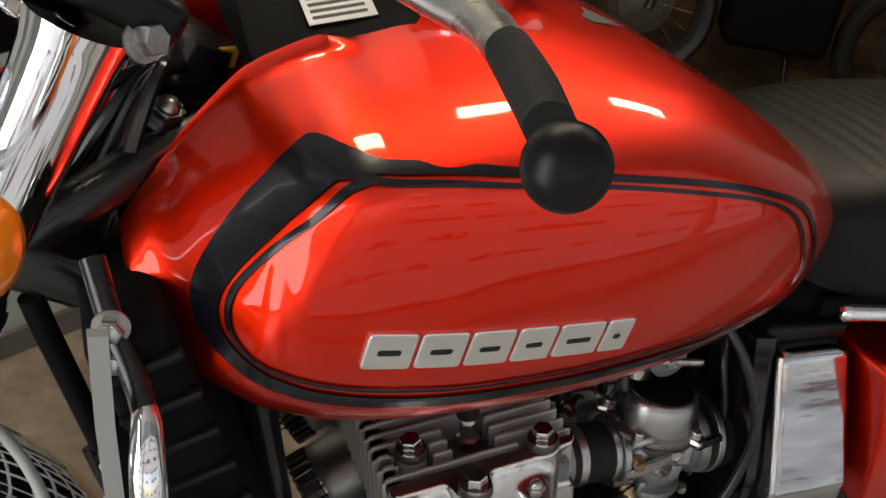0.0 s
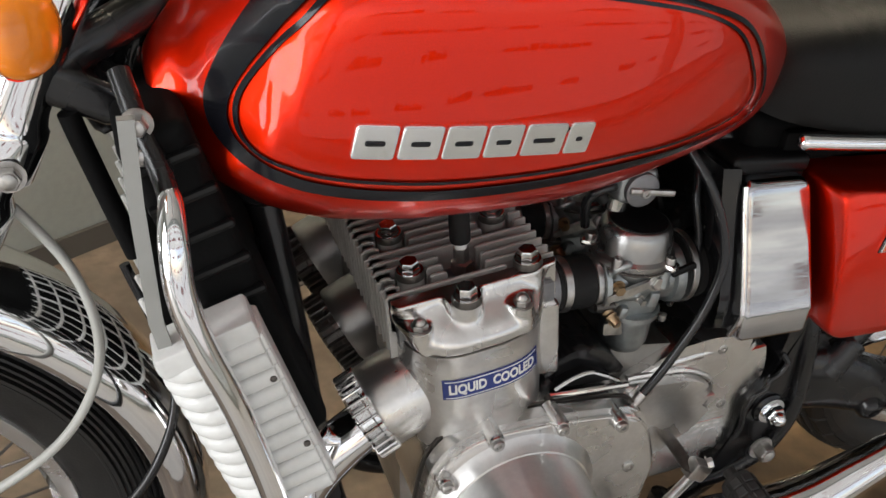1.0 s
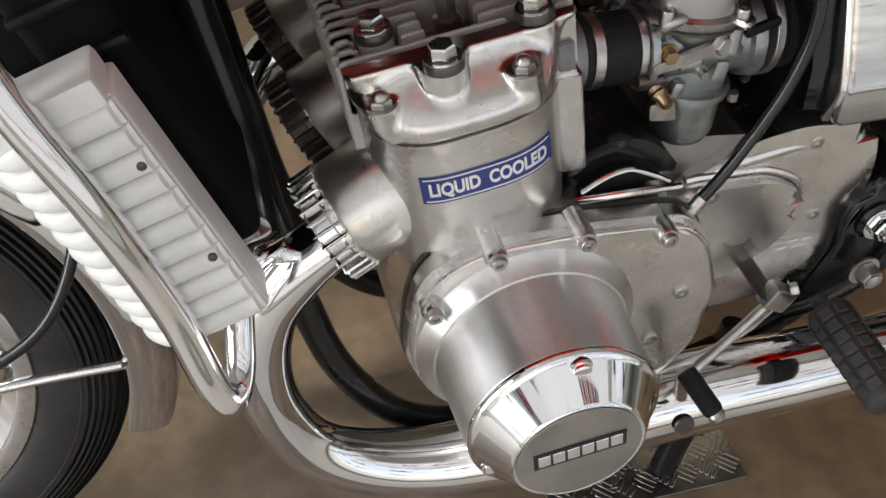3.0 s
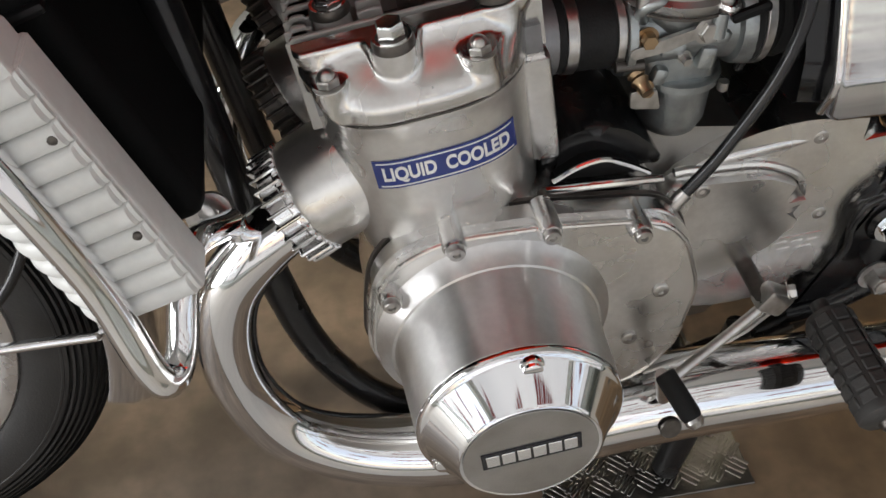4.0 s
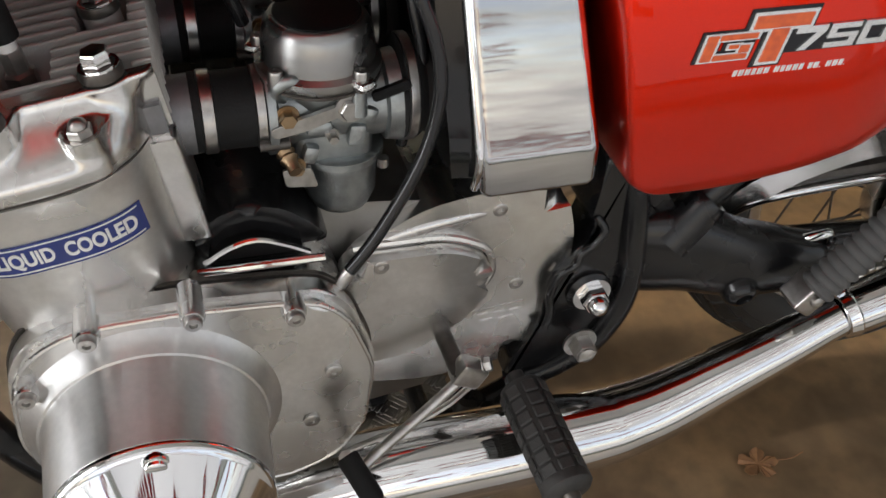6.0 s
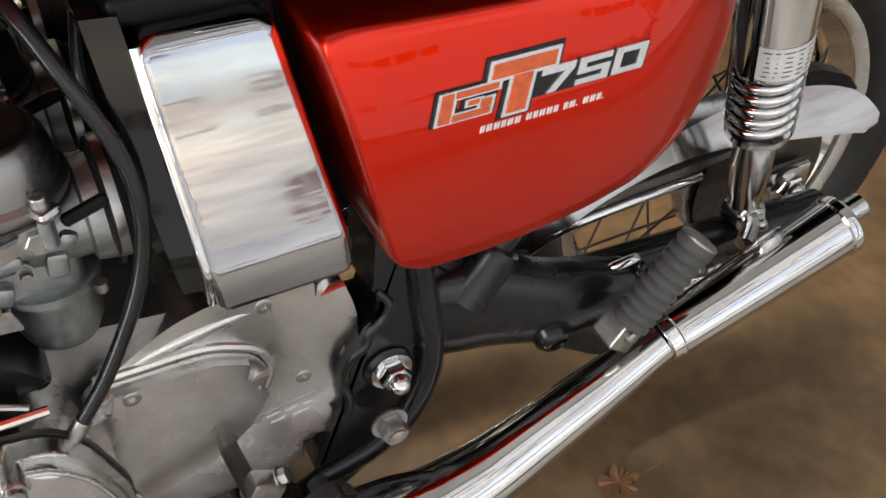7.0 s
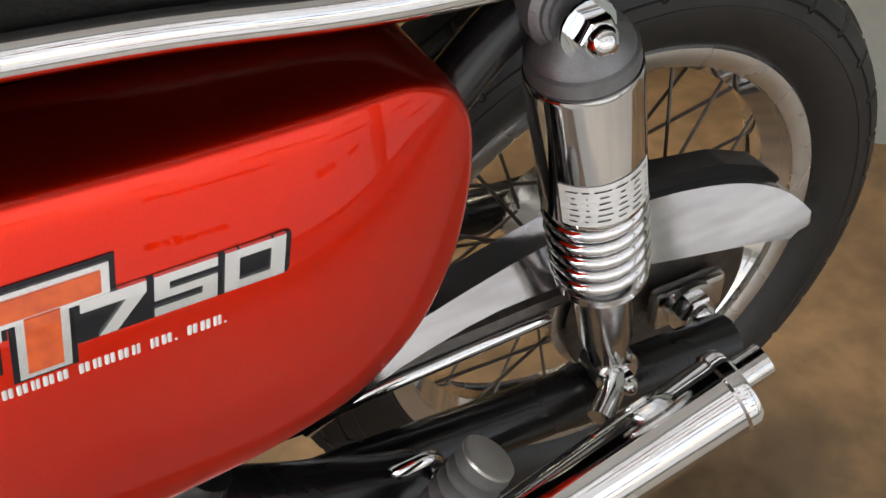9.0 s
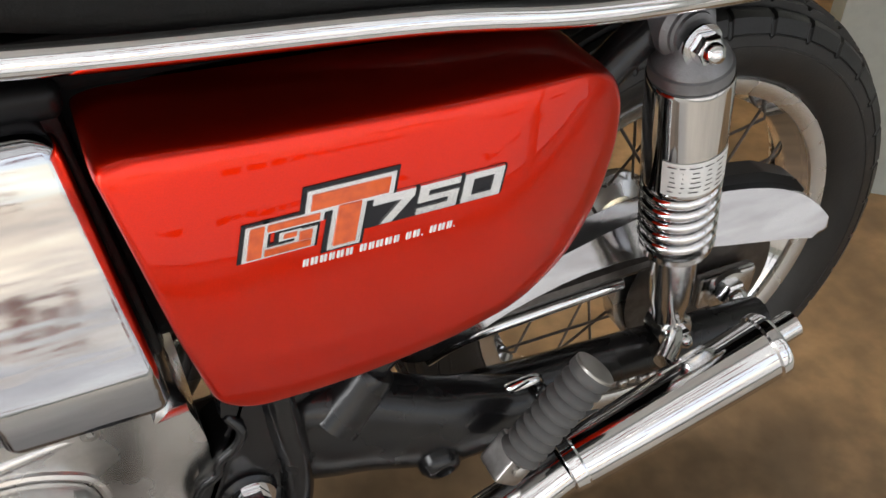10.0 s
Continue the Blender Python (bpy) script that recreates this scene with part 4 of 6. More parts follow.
part("end_rim", lathe([(0.0290, -0.006), (0.0312, -0.004), (0.0316, 0.003), (0.0295, 0.007), (0.016, 0.009), (0.0125, 0.009)], frame_to(TAIL_B, TAIL), 40), CHROME, tailpiece)
part("tail_stub", lathe([(0.0122, 0.0), (0.0122, 0.030), (0.0105, 0.031), (0.0105, 0.008)], frame_to(TAIL_B + Vector((0.002, 0.004, 0.004)), TAIL), 24, caps=False), WORN_CHROME, tailpiece)
part("joint_clamp", lathe([(0.0215, -0.006), (0.0245, -0.0045), (0.0250, 0.002), (0.0262, 0.006), (0.0245, 0.009)], frame_to(TAIL_A, TAIL), 40), CHROME, tailpiece)
part("silencer_mount", join(tube([(-0.115, -0.165, 0.436), (-0.095, -0.150, 0.440), (-0.080, -0.132, 0.437)], 0.009, 12), block(0.05, 0.018, 0.010, frame_to((-0.105, -0.178, 0.440), TAIL) @ pose(0, 0, 0, 0, 90, 0), 0.004, 2)), WORN_CHROME, tailpiece)
part("heat_hole", lathe([(0.011, 0), (0.010, 0.002), (0.001, 0.002)], frame_to((-0.70, -0.23, 0.275), (0, -1, 0.3)), 18), DARK_STEEL, muffler)
part("muffler", tube([(-0.86, 0.168, 0.211), (-0.6, 0.19, 0.27), (-0.45, 0.2, 0.279), (-0.34, 0.2, 0.312), (-0.04, 0.2, 0.447)], 0.045, 20, 6), CHROME, bike)

# ---- intake and carburettors
for y in (-0.112, 0.02, 0.152):
    carb = part("carburettor", join(
        lathe([(0.036, -0.052), (0.036, -0.046), (0.03, -0.044), (0.029, 0.035), (0.034, 0.037), (0.036, 0.05)], frame_to((-0.712, y, 0.642), (1, 0, 0.0)), 24),
        lathe([(0.024, -0.02), (0.031, 0.01), (0.035, 0.022), (0.035, 0.03)], pose(-0.722, y, 0.645), 28),
        block(0.062, 0.05, 0.04, pose(-0.716, y, 0.617), 0.01, 3)), ZINC, bike, "grey zinc carburettor with a black-topped dome")
    part("dome", lathe([(0.044, 0.672), (0.046, 0.676), (0.046, 0.681), (0.0415, 0.684), (0.041, 0.697), (0.0385, 0.708), (0.035, 0.714), (0.031, 0.716)], pose(-0.722, y, 0), 40), SATIN, carb)
    part("dome_top", lathe([(0.0315, 0.715), (0.0315, 0.7165), (0.030, 0.7172), (0.002, 0.7175)], pose(-0.722, y, 0), 32), PLASTIC, carb)
    for a in (-60, 60, 150, 220):
        part("dome_screw", socket_screw((-0.722 + 0.046 * math.cos(radians(a)), y + 0.046 * math.sin(radians(a)), 0.683), (0, 0, 1), 0.0055, 0.006), STEEL, carb)
    part("float_bowl", lathe([(0.002, 0.545), (0.016, 0.546), (0.024, 0.551), (0.0285, 0.562), (0.029, 0.598), (0.034, 0.599), (0.034, 0.604)], pose(-0.708, y, 0), 28), ZINC, carb)
    part("lever", slab(rounded([(-0.765, 0.645), (-0.74, 0.652), (-0.705, 0.662), (-0.70, 0.655), (-0.735, 0.642), (-0.762, 0.636)], 0.004, 2), y - 0.033, y - 0.037, 0.001), STEEL, carb)
    for x, z, r, mat in ((-0.751, 0.652, 0.0065, BRASS), (-0.709, 0.655, 0.006, STEEL), (-0.746, 0.608, 0.005, BRASS), (-0.719, 0.632, 0.004, STEEL)):
        part("carb_screw", hexagon_nut((x, y - 0.031, z), (0, -1, 0), r, 0.009), mat, carb)
    part("spring_screw", lathe([(0.007, 0), (0.0075, 0.003), (0.0055, 0.005), (0.0075, 0.008), (0.0055, 0.011), (0.0075, 0.014), (0.005, 0.018), (0.005, 0.026)], frame_to((-0.755, y - 0.02, 0.62), (0.25, -0.9, -0.35)), 16), BRASS, carb)
    part("dome_gasket", lathe([(0.0445, 0.6695), (0.0455, 0.670), (0.0455, 0.672), (0.0445, 0.6725)], pose(-0.722, y, 0), 32), DARK_STEEL, carb)
    for a in (-60, 150):
        part("dome_ear", block(0.018, 0.016, 0.009, pose(-0.722 + 0.047 * math.cos(radians(a)), y + 0.047 * math.sin(radians(a)), 0.6785, 0, 0, a), 0.004, 2), ALLOY, carb)
        part("body_post", lathe([(0.006, 0), (0.0055, 0.02)], frame_to((-0.722 + 0.044 * math.cos(radians(a)), y + 0.044 * math.sin(radians(a)), 0.652), (0, 0, 1)), 12), ZINC, carb)
    part("bowl_flange", lathe([(0.030, 0.596), (0.0345, 0.598), (0.0345, 0.604), (0.030, 0.606)], pose(-0.708, y, 0), 28), ZINC, carb)
    for dx in (-0.03, 0.03):
        part("bowl_screw", socket_screw((-0.709 + dx, y - 0.026, 0.598), (0, 0, -1), 0.0045, 0.004), STEEL, carb)
    part("pivot_screw", hexagon_nut((-0.706, y - 0.036, 0.656), (0, -1, 0), 0.0085, 0.006), STEEL, carb)
    part("lever_tip", block(0.03, 0.008, 0.008, pose(-0.676, y - 0.036, 0.668, 0, -18, 0), 0.002, 1), PLASTIC, carb)
    part("choke_elbow", tube([(-0.752, y - 0.02, 0.66), (-0.758, y - 0.03, 0.674), (-0.748, y - 0.034, 0.682), (-0.738, y - 0.03, 0.676)], 0.005, 10), ZINC, carb)
    part("pipe_stub", tube([(-0.772, y - 0.03, 0.628), (-0.75, y - 0.03, 0.628)], 0.0045, 10, 1), DARK_STEEL, carb)
    part("bracket", slab(rounded([(-0.757, 0.604), (-0.735, 0.604), (-0.73, 0.585), (-0.755, 0.588)], 0.003, 2), y - 0.028, y - 0.031, 0.001), STEEL, carb)
    for k, (px, pz, w, h) in enumerate(((-0.728, 0.638, 0.02, 0.012), (-0.70, 0.628, 0.014, 0.02), (-0.735, 0.615, 0.012, 0.016), (-0.69, 0.645, 0.012, 0.012))):
        part("cast_boss", block(w, 0.012, h, pose(px, y - 0.027, pz, 0, 8 * k, 0), 0.004, 2), ZINC, carb)
    part("intake_sleeve", lathe([(0.028, -0.03), (0.030, -0.028), (0.0292, 0.0), (0.030, 0.03), (0.028, 0.032)], frame_to((-0.787, y, 0.643), (1, 0, 0)), 28), RUBBER, bike, "black rubber intake sleeve")
    part("sleeve_clamp", lathe([(0.0298, -0.005), (0.031, -0.004), (0.031, 0.004), (0.0298, 0.005)], frame_to((-0.805, y, 0.643), (1, 0, 0)), 32), STEEL, carb)
    part("sleeve_clamp", lathe([(0.0298, -0.004), (0.031, -0.003), (0.031, 0.003), (0.0298, 0.004)], frame_to((-0.768, y, 0.643), (1, 0, 0)), 32), STEEL, carb)
    part("intake_flange", lathe([(0.034, -0.03), (0.034, -0.022), (0.030, -0.020), (0.0295, 0.012), (0.028, 0.014)], frame_to((-0.825, y, 0.642), (1, 0, 0.05)), 32), DARK_CAST, bike)
    part("air_sleeve", lathe([(0.036, -0.03), (0.040, -0.028), (0.040, -0.018), (0.036, -0.012), (0.038, -0.006), (0.036, 0.0), (0.039, 0.008), (0.037, 0.015), (0.041, 0.03)], frame_to((-0.635, y, 0.648), (1, 0, 0)), 28), RUBBER, bike)
    part("air_clamp", lathe([(0.040, -0.004), (0.0412, -0.003), (0.0412, 0.003), (0.040, 0.004)], frame_to((-0.658, y, 0.648), (1, 0, 0)), 32), STEEL, carb)
# its matte black also stands in for the shade inside the bike
part("air_box", block(0.13, 0.27, 0.26, pose(-0.545, 0.02, 0.70), 0.02, 3), MATTE_BLACK, bike, "black air box block that fills the dark behind the carburettors")
part("oil_pump_cover", slab(rounded([(-0.828, 0.535), (-0.826, 0.566), (-0.808, 0.582), (-0.785, 0.588), (-0.758, 0.580), (-0.735, 0.560), (-0.722, 0.540)], 0.010, 3), 0.1, -0.158, 0.010, 3), FRAME, bike, "glossy black oil pump cover")
pump_frame = part("pump_trim", tube([(-0.822, -0.174, 0.551), (-0.802, -0.175, 0.564), (-0.783, -0.175, 0.568), (-0.764, -0.175, 0.561), (-0.744, -0.174, 0.549)], 0.0024, 8), WORN_CHROME, bike)
part("trim_base", tube([(-0.828, -0.176, 0.545), (-0.78, -0.178, 0.546), (-0.733, -0.176, 0.543)], 0.0034, 8), WORN_CHROME, pump_frame)
part("trim_plate", slab([(-0.818, 0.549), (-0.802, 0.561), (-0.783, 0.5655), (-0.764, 0.5585), (-0.748, 0.548)], -0.158, -0.170), PLASTIC, pump_frame)
part("trim_screw", socket_screw((-0.829, -0.178, 0.541), (0, -1, 0), 0.0055, 0.004), DARK_STEEL, pump_frame)

# ---- chrome box and side panel
def leaning(outline, face_y, far, levels):
    """A cover whose face follows face_y(z): levels of (setback, shrink) from far to near; far: depth of its back."""
    n = len(outline)
    cx, cz = sum(p[0] for p in outline) / n, sum(p[1] for p in outline) / n
    rings = [[(x, far, z) for x, z in outline]]
    for back, shrink in levels:
        kx, kz = 1 - shrink / 0.07, 1 - shrink / 0.09
        ring = []
        for x, z in outline:
            px, pz = cx + (x - cx) * kx, cz + (z - cz) * kz
            ring.append((px, face_y(pz, px) + back, pz))
        rings.append(ring)
    bm = loft(rings, caps=False)
    bm.verts.ensure_lookup_table()
    last = [bm.verts[len(bm.verts) - n + k] for k in range(n)]
    inner = last
    for k in (0.88, 0.75, 0.6, 0.45, 0.3, 0.15):
        new_ring = []
        for x, z in outline:
            kk = (1 - levels[-1][1] / 0.07) * k
            px, pz = cx + (x - cx) * kk, cz + (z - cz) * kk
            new_ring.append(bm.verts.new((px, face_y(pz, px) + levels[-1][0], pz)))
        for i in range(n):
            bm.faces.new((inner[i], inner[(i + 1) % n], new_ring[(i + 1) % n], new_ring[i]))
        inner = new_ring
    mid_ = bm.verts.new((cx, face_y(cz) + levels[-1][0], cz))
    for i in range(n):
        bm.faces.new((inner[i], inner[(i + 1) % n], mid_))
    return bm


def box_slice(z, xl, xr, yf):
    """A level section of the box, its near corners rounded."""
    ring = [(xl, -0.03)]
    for cx, a0, a1 in ((xl + 0.007, 180, 270), (xr - 0.009, 270, 360)):
        for k in range(7):
            a = radians(a0 + (a1 - a0) * k / 6)
            r = 0.007 if a0 == 180 else 0.009
            ring.append((cx + r * math.cos(a), yf + r + r * math.sin(a)))
    return [(x, y, z) for x, y in ring + [(xr, -0.03)]]


def box_level(z, drop, wide=0.0):
    """A level of the box: its face leans out towards the bottom."""
    k = (0.76 - z) / 0.13
    return (z, -0.6290 + 0.0085 * k + wide, -0.5450 + 0.0190 * k - wide, -0.158 - 0.31 * (0.76 - z) + drop)


BOX = (box_level(0.772, 0.013, 0.012), box_level(0.770, 0.005, 0.007), box_level(0.767, 0.0015, 0.0035), box_level(0.763, 0.0003, 0.001), box_level(0.757, 0.0), box_level(0.70, 0.0), box_level(0.66, 0.0), box_level(0.634, 0.0), box_level(0.629, 0.0006), box_level(0.625, 0.0026), box_level(0.600, 0.0120, 0.001), box_level(0.595, 0.0150, 0.003), box_level(0.592, 0.0210, 0.006), box_level(0.590, 0.030, 0.010))
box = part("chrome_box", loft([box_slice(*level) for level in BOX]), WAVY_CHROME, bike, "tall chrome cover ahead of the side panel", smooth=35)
part("box_side", loft([[(x0, y0, z0), (x0 + 0.020, y0 - 0.004, z0), (x0 + 0.020, -0.03, z0), (x0, -0.03, z0)] for x0, y0, z0 in ((-0.6520, -0.138, 0.782), (-0.6500, -0.142, 0.760), (-0.6390, -0.174, 0.640), (-0.6340, -0.172, 0.600), (-0.6310, -0.160, 0.590))]), GLOSS_BLACK, box, "glossy black front side", smooth=30)
part("box_rim", tube([(-0.6280, -0.150, 0.766), (-0.6265, -0.1615, 0.73), (-0.6210, -0.189, 0.645), (-0.6195, -0.191, 0.622), (-0.6185, -0.182, 0.596)], 0.0036, 10), CHROME, box)
part("box_top", block(0.10, 0.10, 0.022, pose(-0.588, -0.088, 0.779, 0, 2, 0), 0.008, 3), PLASTIC, box)
part("box_back", block(0.018, 0.12, 0.20, pose(-0.538, -0.075, 0.68, 0, -8, 0), 0.005, 2), PLASTIC, box)


def panel_y(z, x=-0.4):
    return -0.206 + (1.3 if z > 0.675 else 0.7) * (z - 0.675) ** 2 + 2.0 * max(0.0, x + 0.325) ** 2


PANEL = [(-0.5365, 0.768), (-0.527, 0.725), (-0.513, 0.655), (-0.4975, 0.590), (-0.478, 0.5765), (-0.44, 0.5745), (-0.40, 0.576), (-0.345, 0.584), (-0.288, 0.600), (-0.249, 0.625), (-0.225, 0.660), (-0.2125, 0.700), (-0.2105, 0.726), (-0.219, 0.746), (-0.240, 0.757), (-0.268, 0.7605), (-0.36, 0.764), (-0.45, 0.7675), (-0.52, 0.7715)]
PANEL = [tuple(float(v) for v in p) for p in rounded(PANEL, 0.016, 4)]
panel = part("side_panel", leaning(PANEL, panel_y, -0.112, [(0.018, -0.0003), (0.0075, 0.0), (0.0042, 0.0003), (0.0018, 0.0008), (0.0005, 0.0015), (0.0, 0.0026)]), PAINT, bike, "glossy orange-red side panel with a raised badge", smooth=60)


def panel_block(x0, x1, z0, z1, slope, lean, lift, thick, mat, name):
    pts = rounded([(x0, z0), (x1, z0), (x1 + lean, z1), (x0 + lean, z1)], 0.0025, 2)
    bm = bmesh.new()
    back = [bm.verts.new((x, panel_y(z) - lift + 0.002, z)) for x, z in pts]
    near = [bm.verts.new((x, panel_y(z) - lift - thick, z)) for x, z in pts]
    n = len(pts)
    top_ = bm.faces.new(near)
    bm.faces.new(back[::-1])
    for i in range(n):
        bm.faces.new((back[i], back[(i + 1) % n], near[(i + 1) % n], near[i]))
    bmesh.ops.bevel(bm, geom=list(top_.edges), offset=0.0005, segments=1, affect="EDGES")
    return part(name, bm, mat, panel)


LEAN = 0.25


def strokes(name, x, z, w, h, bars, lift, thick, mat, label=""):
    """A raised figure made of straight strokes, each (u0, v0, u1, v1, u2, v2, u3, v3) in its cell."""
    bm = bmesh.new()
    for bar_ in bars:
        pts = [(x + u * w + LEAN * v * h, z + v * h) for u, v in zip(bar_[::2], bar_[1::2])]
        near = [bm.verts.new((px, panel_y(pz) - lift - thick, pz)) for px, pz in pts]
        back = [bm.verts.new((px, panel_y(pz) - lift, pz)) for px, pz in pts]
        n = len(pts)
        bm.faces.new(near)
        bm.faces.new(back[::-1])
        for i in range(n):
            bm.faces.new((back[i], back[(i + 1) % n], near[(i + 1) % n], near[i]))
    return part(name, bm, mat, panel, label, smooth=20)


def box_bar(u0, v0, u1, v1):
    return (u0, v0, u1, v0, u1, v1, u0, v1)


def grown(bars, g):
    return [(b[0] - g, b[1] - g, b[2] + g, b[3] - g, b[4] + g, b[5] + g, b[6] - g, b[7] + g) for b in bars]


FIGURES = (
    (-0.4705, 0.7015, 0.038, 0.0195, [box_bar(0.0, 0.0, 0.26, 1.0), box_bar(0.26, 0.76, 1.08, 1.0), box_bar(0.26, 0.0, 1.0, 0.24), box_bar(0.76, 0.24, 1.0, 0.56), box_bar(0.52, 0.42, 0.76, 0.60)]),
    (-0.4385, 0.6965, 0.046, 0.0365, [box_bar(0.36, 0.0, 0.70, 0.72), box_bar(0.0, 0.70, 1.04, 1.0)]),
)
for x, z, w, h, bars in FIGURES:
    strokes("badge_ground", x, z, w, h, grown(bars, 0.10), 0.0, 0.0008, BLACK_LINE)
for x, z, w, h, bars in FIGURES:
    strokes("badge_rim", x, z, w, h, grown(bars, 0.045), 0.0006, 0.0016, SILVER)
    strokes("badge_fill", x, z, w, h, grown(bars, -0.025), 0.0020, 0.0009, ORANGE, "orange enamel figure in a silver rim")
panel_block(-0.402, -0.3135, 0.7015, 0.7215, 0.0, 0.005, 0.0002, 0.0007, BLACK_LINE, "badge_ground")
SEVEN = [box_bar(0.0, 0.72, 1.0, 1.0), (0.26, 0.0, 0.54, 0.0, 1.0, 0.74, 0.70, 0.74)]
FIVE = [box_bar(0.0, 0.78, 1.0, 1.0), box_bar(0.0, 0.40, 0.24, 0.80), box_bar(0.0, 0.40, 1.0, 0.60), box_bar(0.76, 0.0, 1.0, 0.42), box_bar(0.0, 0.0, 0.80, 0.22)]
NOUGHT = [box_bar(0.0, 0.0, 0.24, 1.0), box_bar(0.76, 0.0, 1.0, 1.0), box_bar(0.2, 0.78, 0.8, 1.0), box_bar(0.2, 0.0, 0.8, 0.22)]
for k, bars in enumerate((SEVEN, FIVE, NOUGHT)):
    strokes("numeral", -0.3985 + 0.0285 * k, 0.7035, 0.0255, 0.0180, bars, 0.0005, 0.0020, SILVER, "slanting silver numeral")
# the maker's small print, as bars one to a letter
x = -0.4385
for count in (6, 5, 3, 4):
    for k in range(count):
        w = 0.0047 if (k + count) % 3 else 0.0038
        if count < 5 and k == count - 1:
            panel_block(x, x + 0.0012, 0.6860, 0.6872, 0.0, 0.0, 0.0002, 0.0005, WHITE_LABEL, "print_bar")
            x += 0.0022
            continue
        panel_block(x, x + w * 0.42, 0.6860, 0.6912, 0.0, 0.001, 0.0002, 0.0005, WHITE_LABEL, "print_bar")
        panel_block(x + w * 0.5, x + w * 0.9, 0.6860, 0.6912, 0.0, 0.001, 0.0002, 0.0004, WHITE_LABEL, "print_bar")
        x += w + 0.0008
    x += 0.0030

part("oil_line", tube([(-0.63, -0.06, 0.80), (-0.655, -0.11, 0.74), (-0.648, -0.13, 0.67), (-0.66, -0.12, 0.60)], 0.0045, 10), BLACK_CABLE, bike)
part("breather_hose", tube([(-0.80, -0.05, 0.79), (-0.78, -0.09, 0.755), (-0.76, -0.10, 0.735)], 0.007, 12), RUBBER, bike)

# added block: closes the see-through gap and keeps it dark
part("gap_filler", block(0.27, 0.17, 0.19, pose(-0.375, 0.0, 0.69), 0.012, 2), MATTE_BLACK, bike, "added matte black block that darkens the gap behind the side panel")

# ---- frame
for s in (-1, 1):
    part("frame_tube", tube([(-1.14, 0.05 * s, 0.88), (-1.10, 0.07 * s, 0.70), (-1.065, 0.085 * s, 0.50), (-1.045, 0.095 * s, 0.395), (-1.012, 0.1 * s, 0.295), (-0.95, 0.105 * s, 0.215), (-0.86, 0.105 * s, 0.185), (-0.7, 0.105 * s, 0.19), (-0.56, 0.105 * s, 0.235), (-0.49, 0.112 * s, 0.30), (-0.455, 0.118 * s, 0.40), (-0.449, 0.118 * s, 0.48), (-0.460, 0.117 * s, 0.56), (-0.50, 0.10 * s, 0.70), (-0.55, 0.09 * s, 0.82)], 0.0155, 16), FRAME, bike, "black tubular frame")
    part("frame_tube", tube([(-0.5, 0.12 * s, 0.40), (-0.43, 0.13 * s, 0.46), (-0.36, 0.135 * s, 0.53), (-0.25, 0.13 * s, 0.66), (-0.12, 0.12 * s, 0.76), (0.1, 0.12 * s, 0.79)], 0.0145, 16), FRAME, bike)
    part("swing_arm", tube([(-0.47, 0.115 * s, 0.425), (-0.3, 0.115 * s, 0.415), (-0.12, 0.115 * s, 0.40), (0.04, 0.115 * s, 0.388)], 0.022, 18), FRAME, bike)
    part("seat_rail", tube([(-1.1, 0.04 * s, 0.86), (-0.9, 0.05 * s, 0.79), (-0.6, 0.08 * s, 0.79), (-0.2, 0.12 * s, 0.775), (0.15, 0.11 * s, 0.79)], 0.0135, 12), FRAME, bike)
part("head_stock", tube([(-1.15, 0, 1.02), (-1.215, 0, 0.86)], 0.034, 24, 1), FRAME, bike)
part("gusset", slab(rounded([(-1.20, 0.93), (-1.08, 0.90), (-1.05, 0.80), (-1.12, 0.78), (-1.22, 0.85)], 0.012), 0.03, -0.03, 0.004), FRAME, bike)
pivot = part("pivot_plate", slab(rounded([(-0.485, 0.575), (-0.452, 0.575), (-0.443, 0.50), (-0.437, 0.45), (-0.438, 0.40), (-0.464, 0.349), (-0.50, 0.330), (-0.553, 0.318), (-0.548, 0.345), (-0.522, 0.385), (-0.525, 0.412), (-0.517, 0.448), (-0.502, 0.462), (-0.497, 0.474), (-0.486, 0.480), (-0.481, 0.497), (-0.491, 0.508), (-0.488, 0.53)], 0.007, 3), -0.09, -0.142, 0.007, 3), FRAME, bike, "black welded swing arm pivot plate")
part("plate_rib", tube([(-0.462, -0.125, 0.60), (-0.452, -0.136, 0.545), (-0.446, -0.142, 0.49), (-0.441, -0.144, 0.44), (-0.445, -0.144, 0.395), (-0.466, -0.142, 0.350), (-0.505, -0.138, 0.318), (-0.545, -0.132, 0.300)], 0.0125, 16), FRAME, pivot)
part("weld_bead", tube([(-0.486, -0.140, 0.512), (-0.478, -0.146, 0.500), (-0.484, -0.147, 0.486), (-0.497, -0.146, 0.474), (-0.500, -0.148, 0.464), (-0.514, -0.146, 0.452), (-0.521, -0.147, 0.430), (-0.517, -0.146, 0.405), (-0.519, -0.144, 0.386)], 0.0042, 10, 4), FRAME, pivot)
part("pivot_boss", lathe([(0.023, 0), (0.022, 0.005), (0.018, 0.008), (0.017, 0.009)], frame_to((-0.480, -0.140, 0.424), (0, -1, 0)), 28), FRAME, pivot)


def casting(sections, n=28):
    """A thick flattened casting: sections of (x, y, low, high, half thickness)."""
    rings = []
    for x, y, lo, hi, th in smooth_path(sections, 6):
        ring = []
        for k in range(n):
            a = 2 * math.pi * k / n
            c, q = math.cos(a), math.sin(a)
            ring.append((x, y + th * math.copysign(abs(c) ** 0.7, c), 0.5 * (lo + hi) + 0.5 * (hi - lo) * math.copysign(abs(q) ** 0.8, q)))
        rings.append(ring)
    return loft(rings)


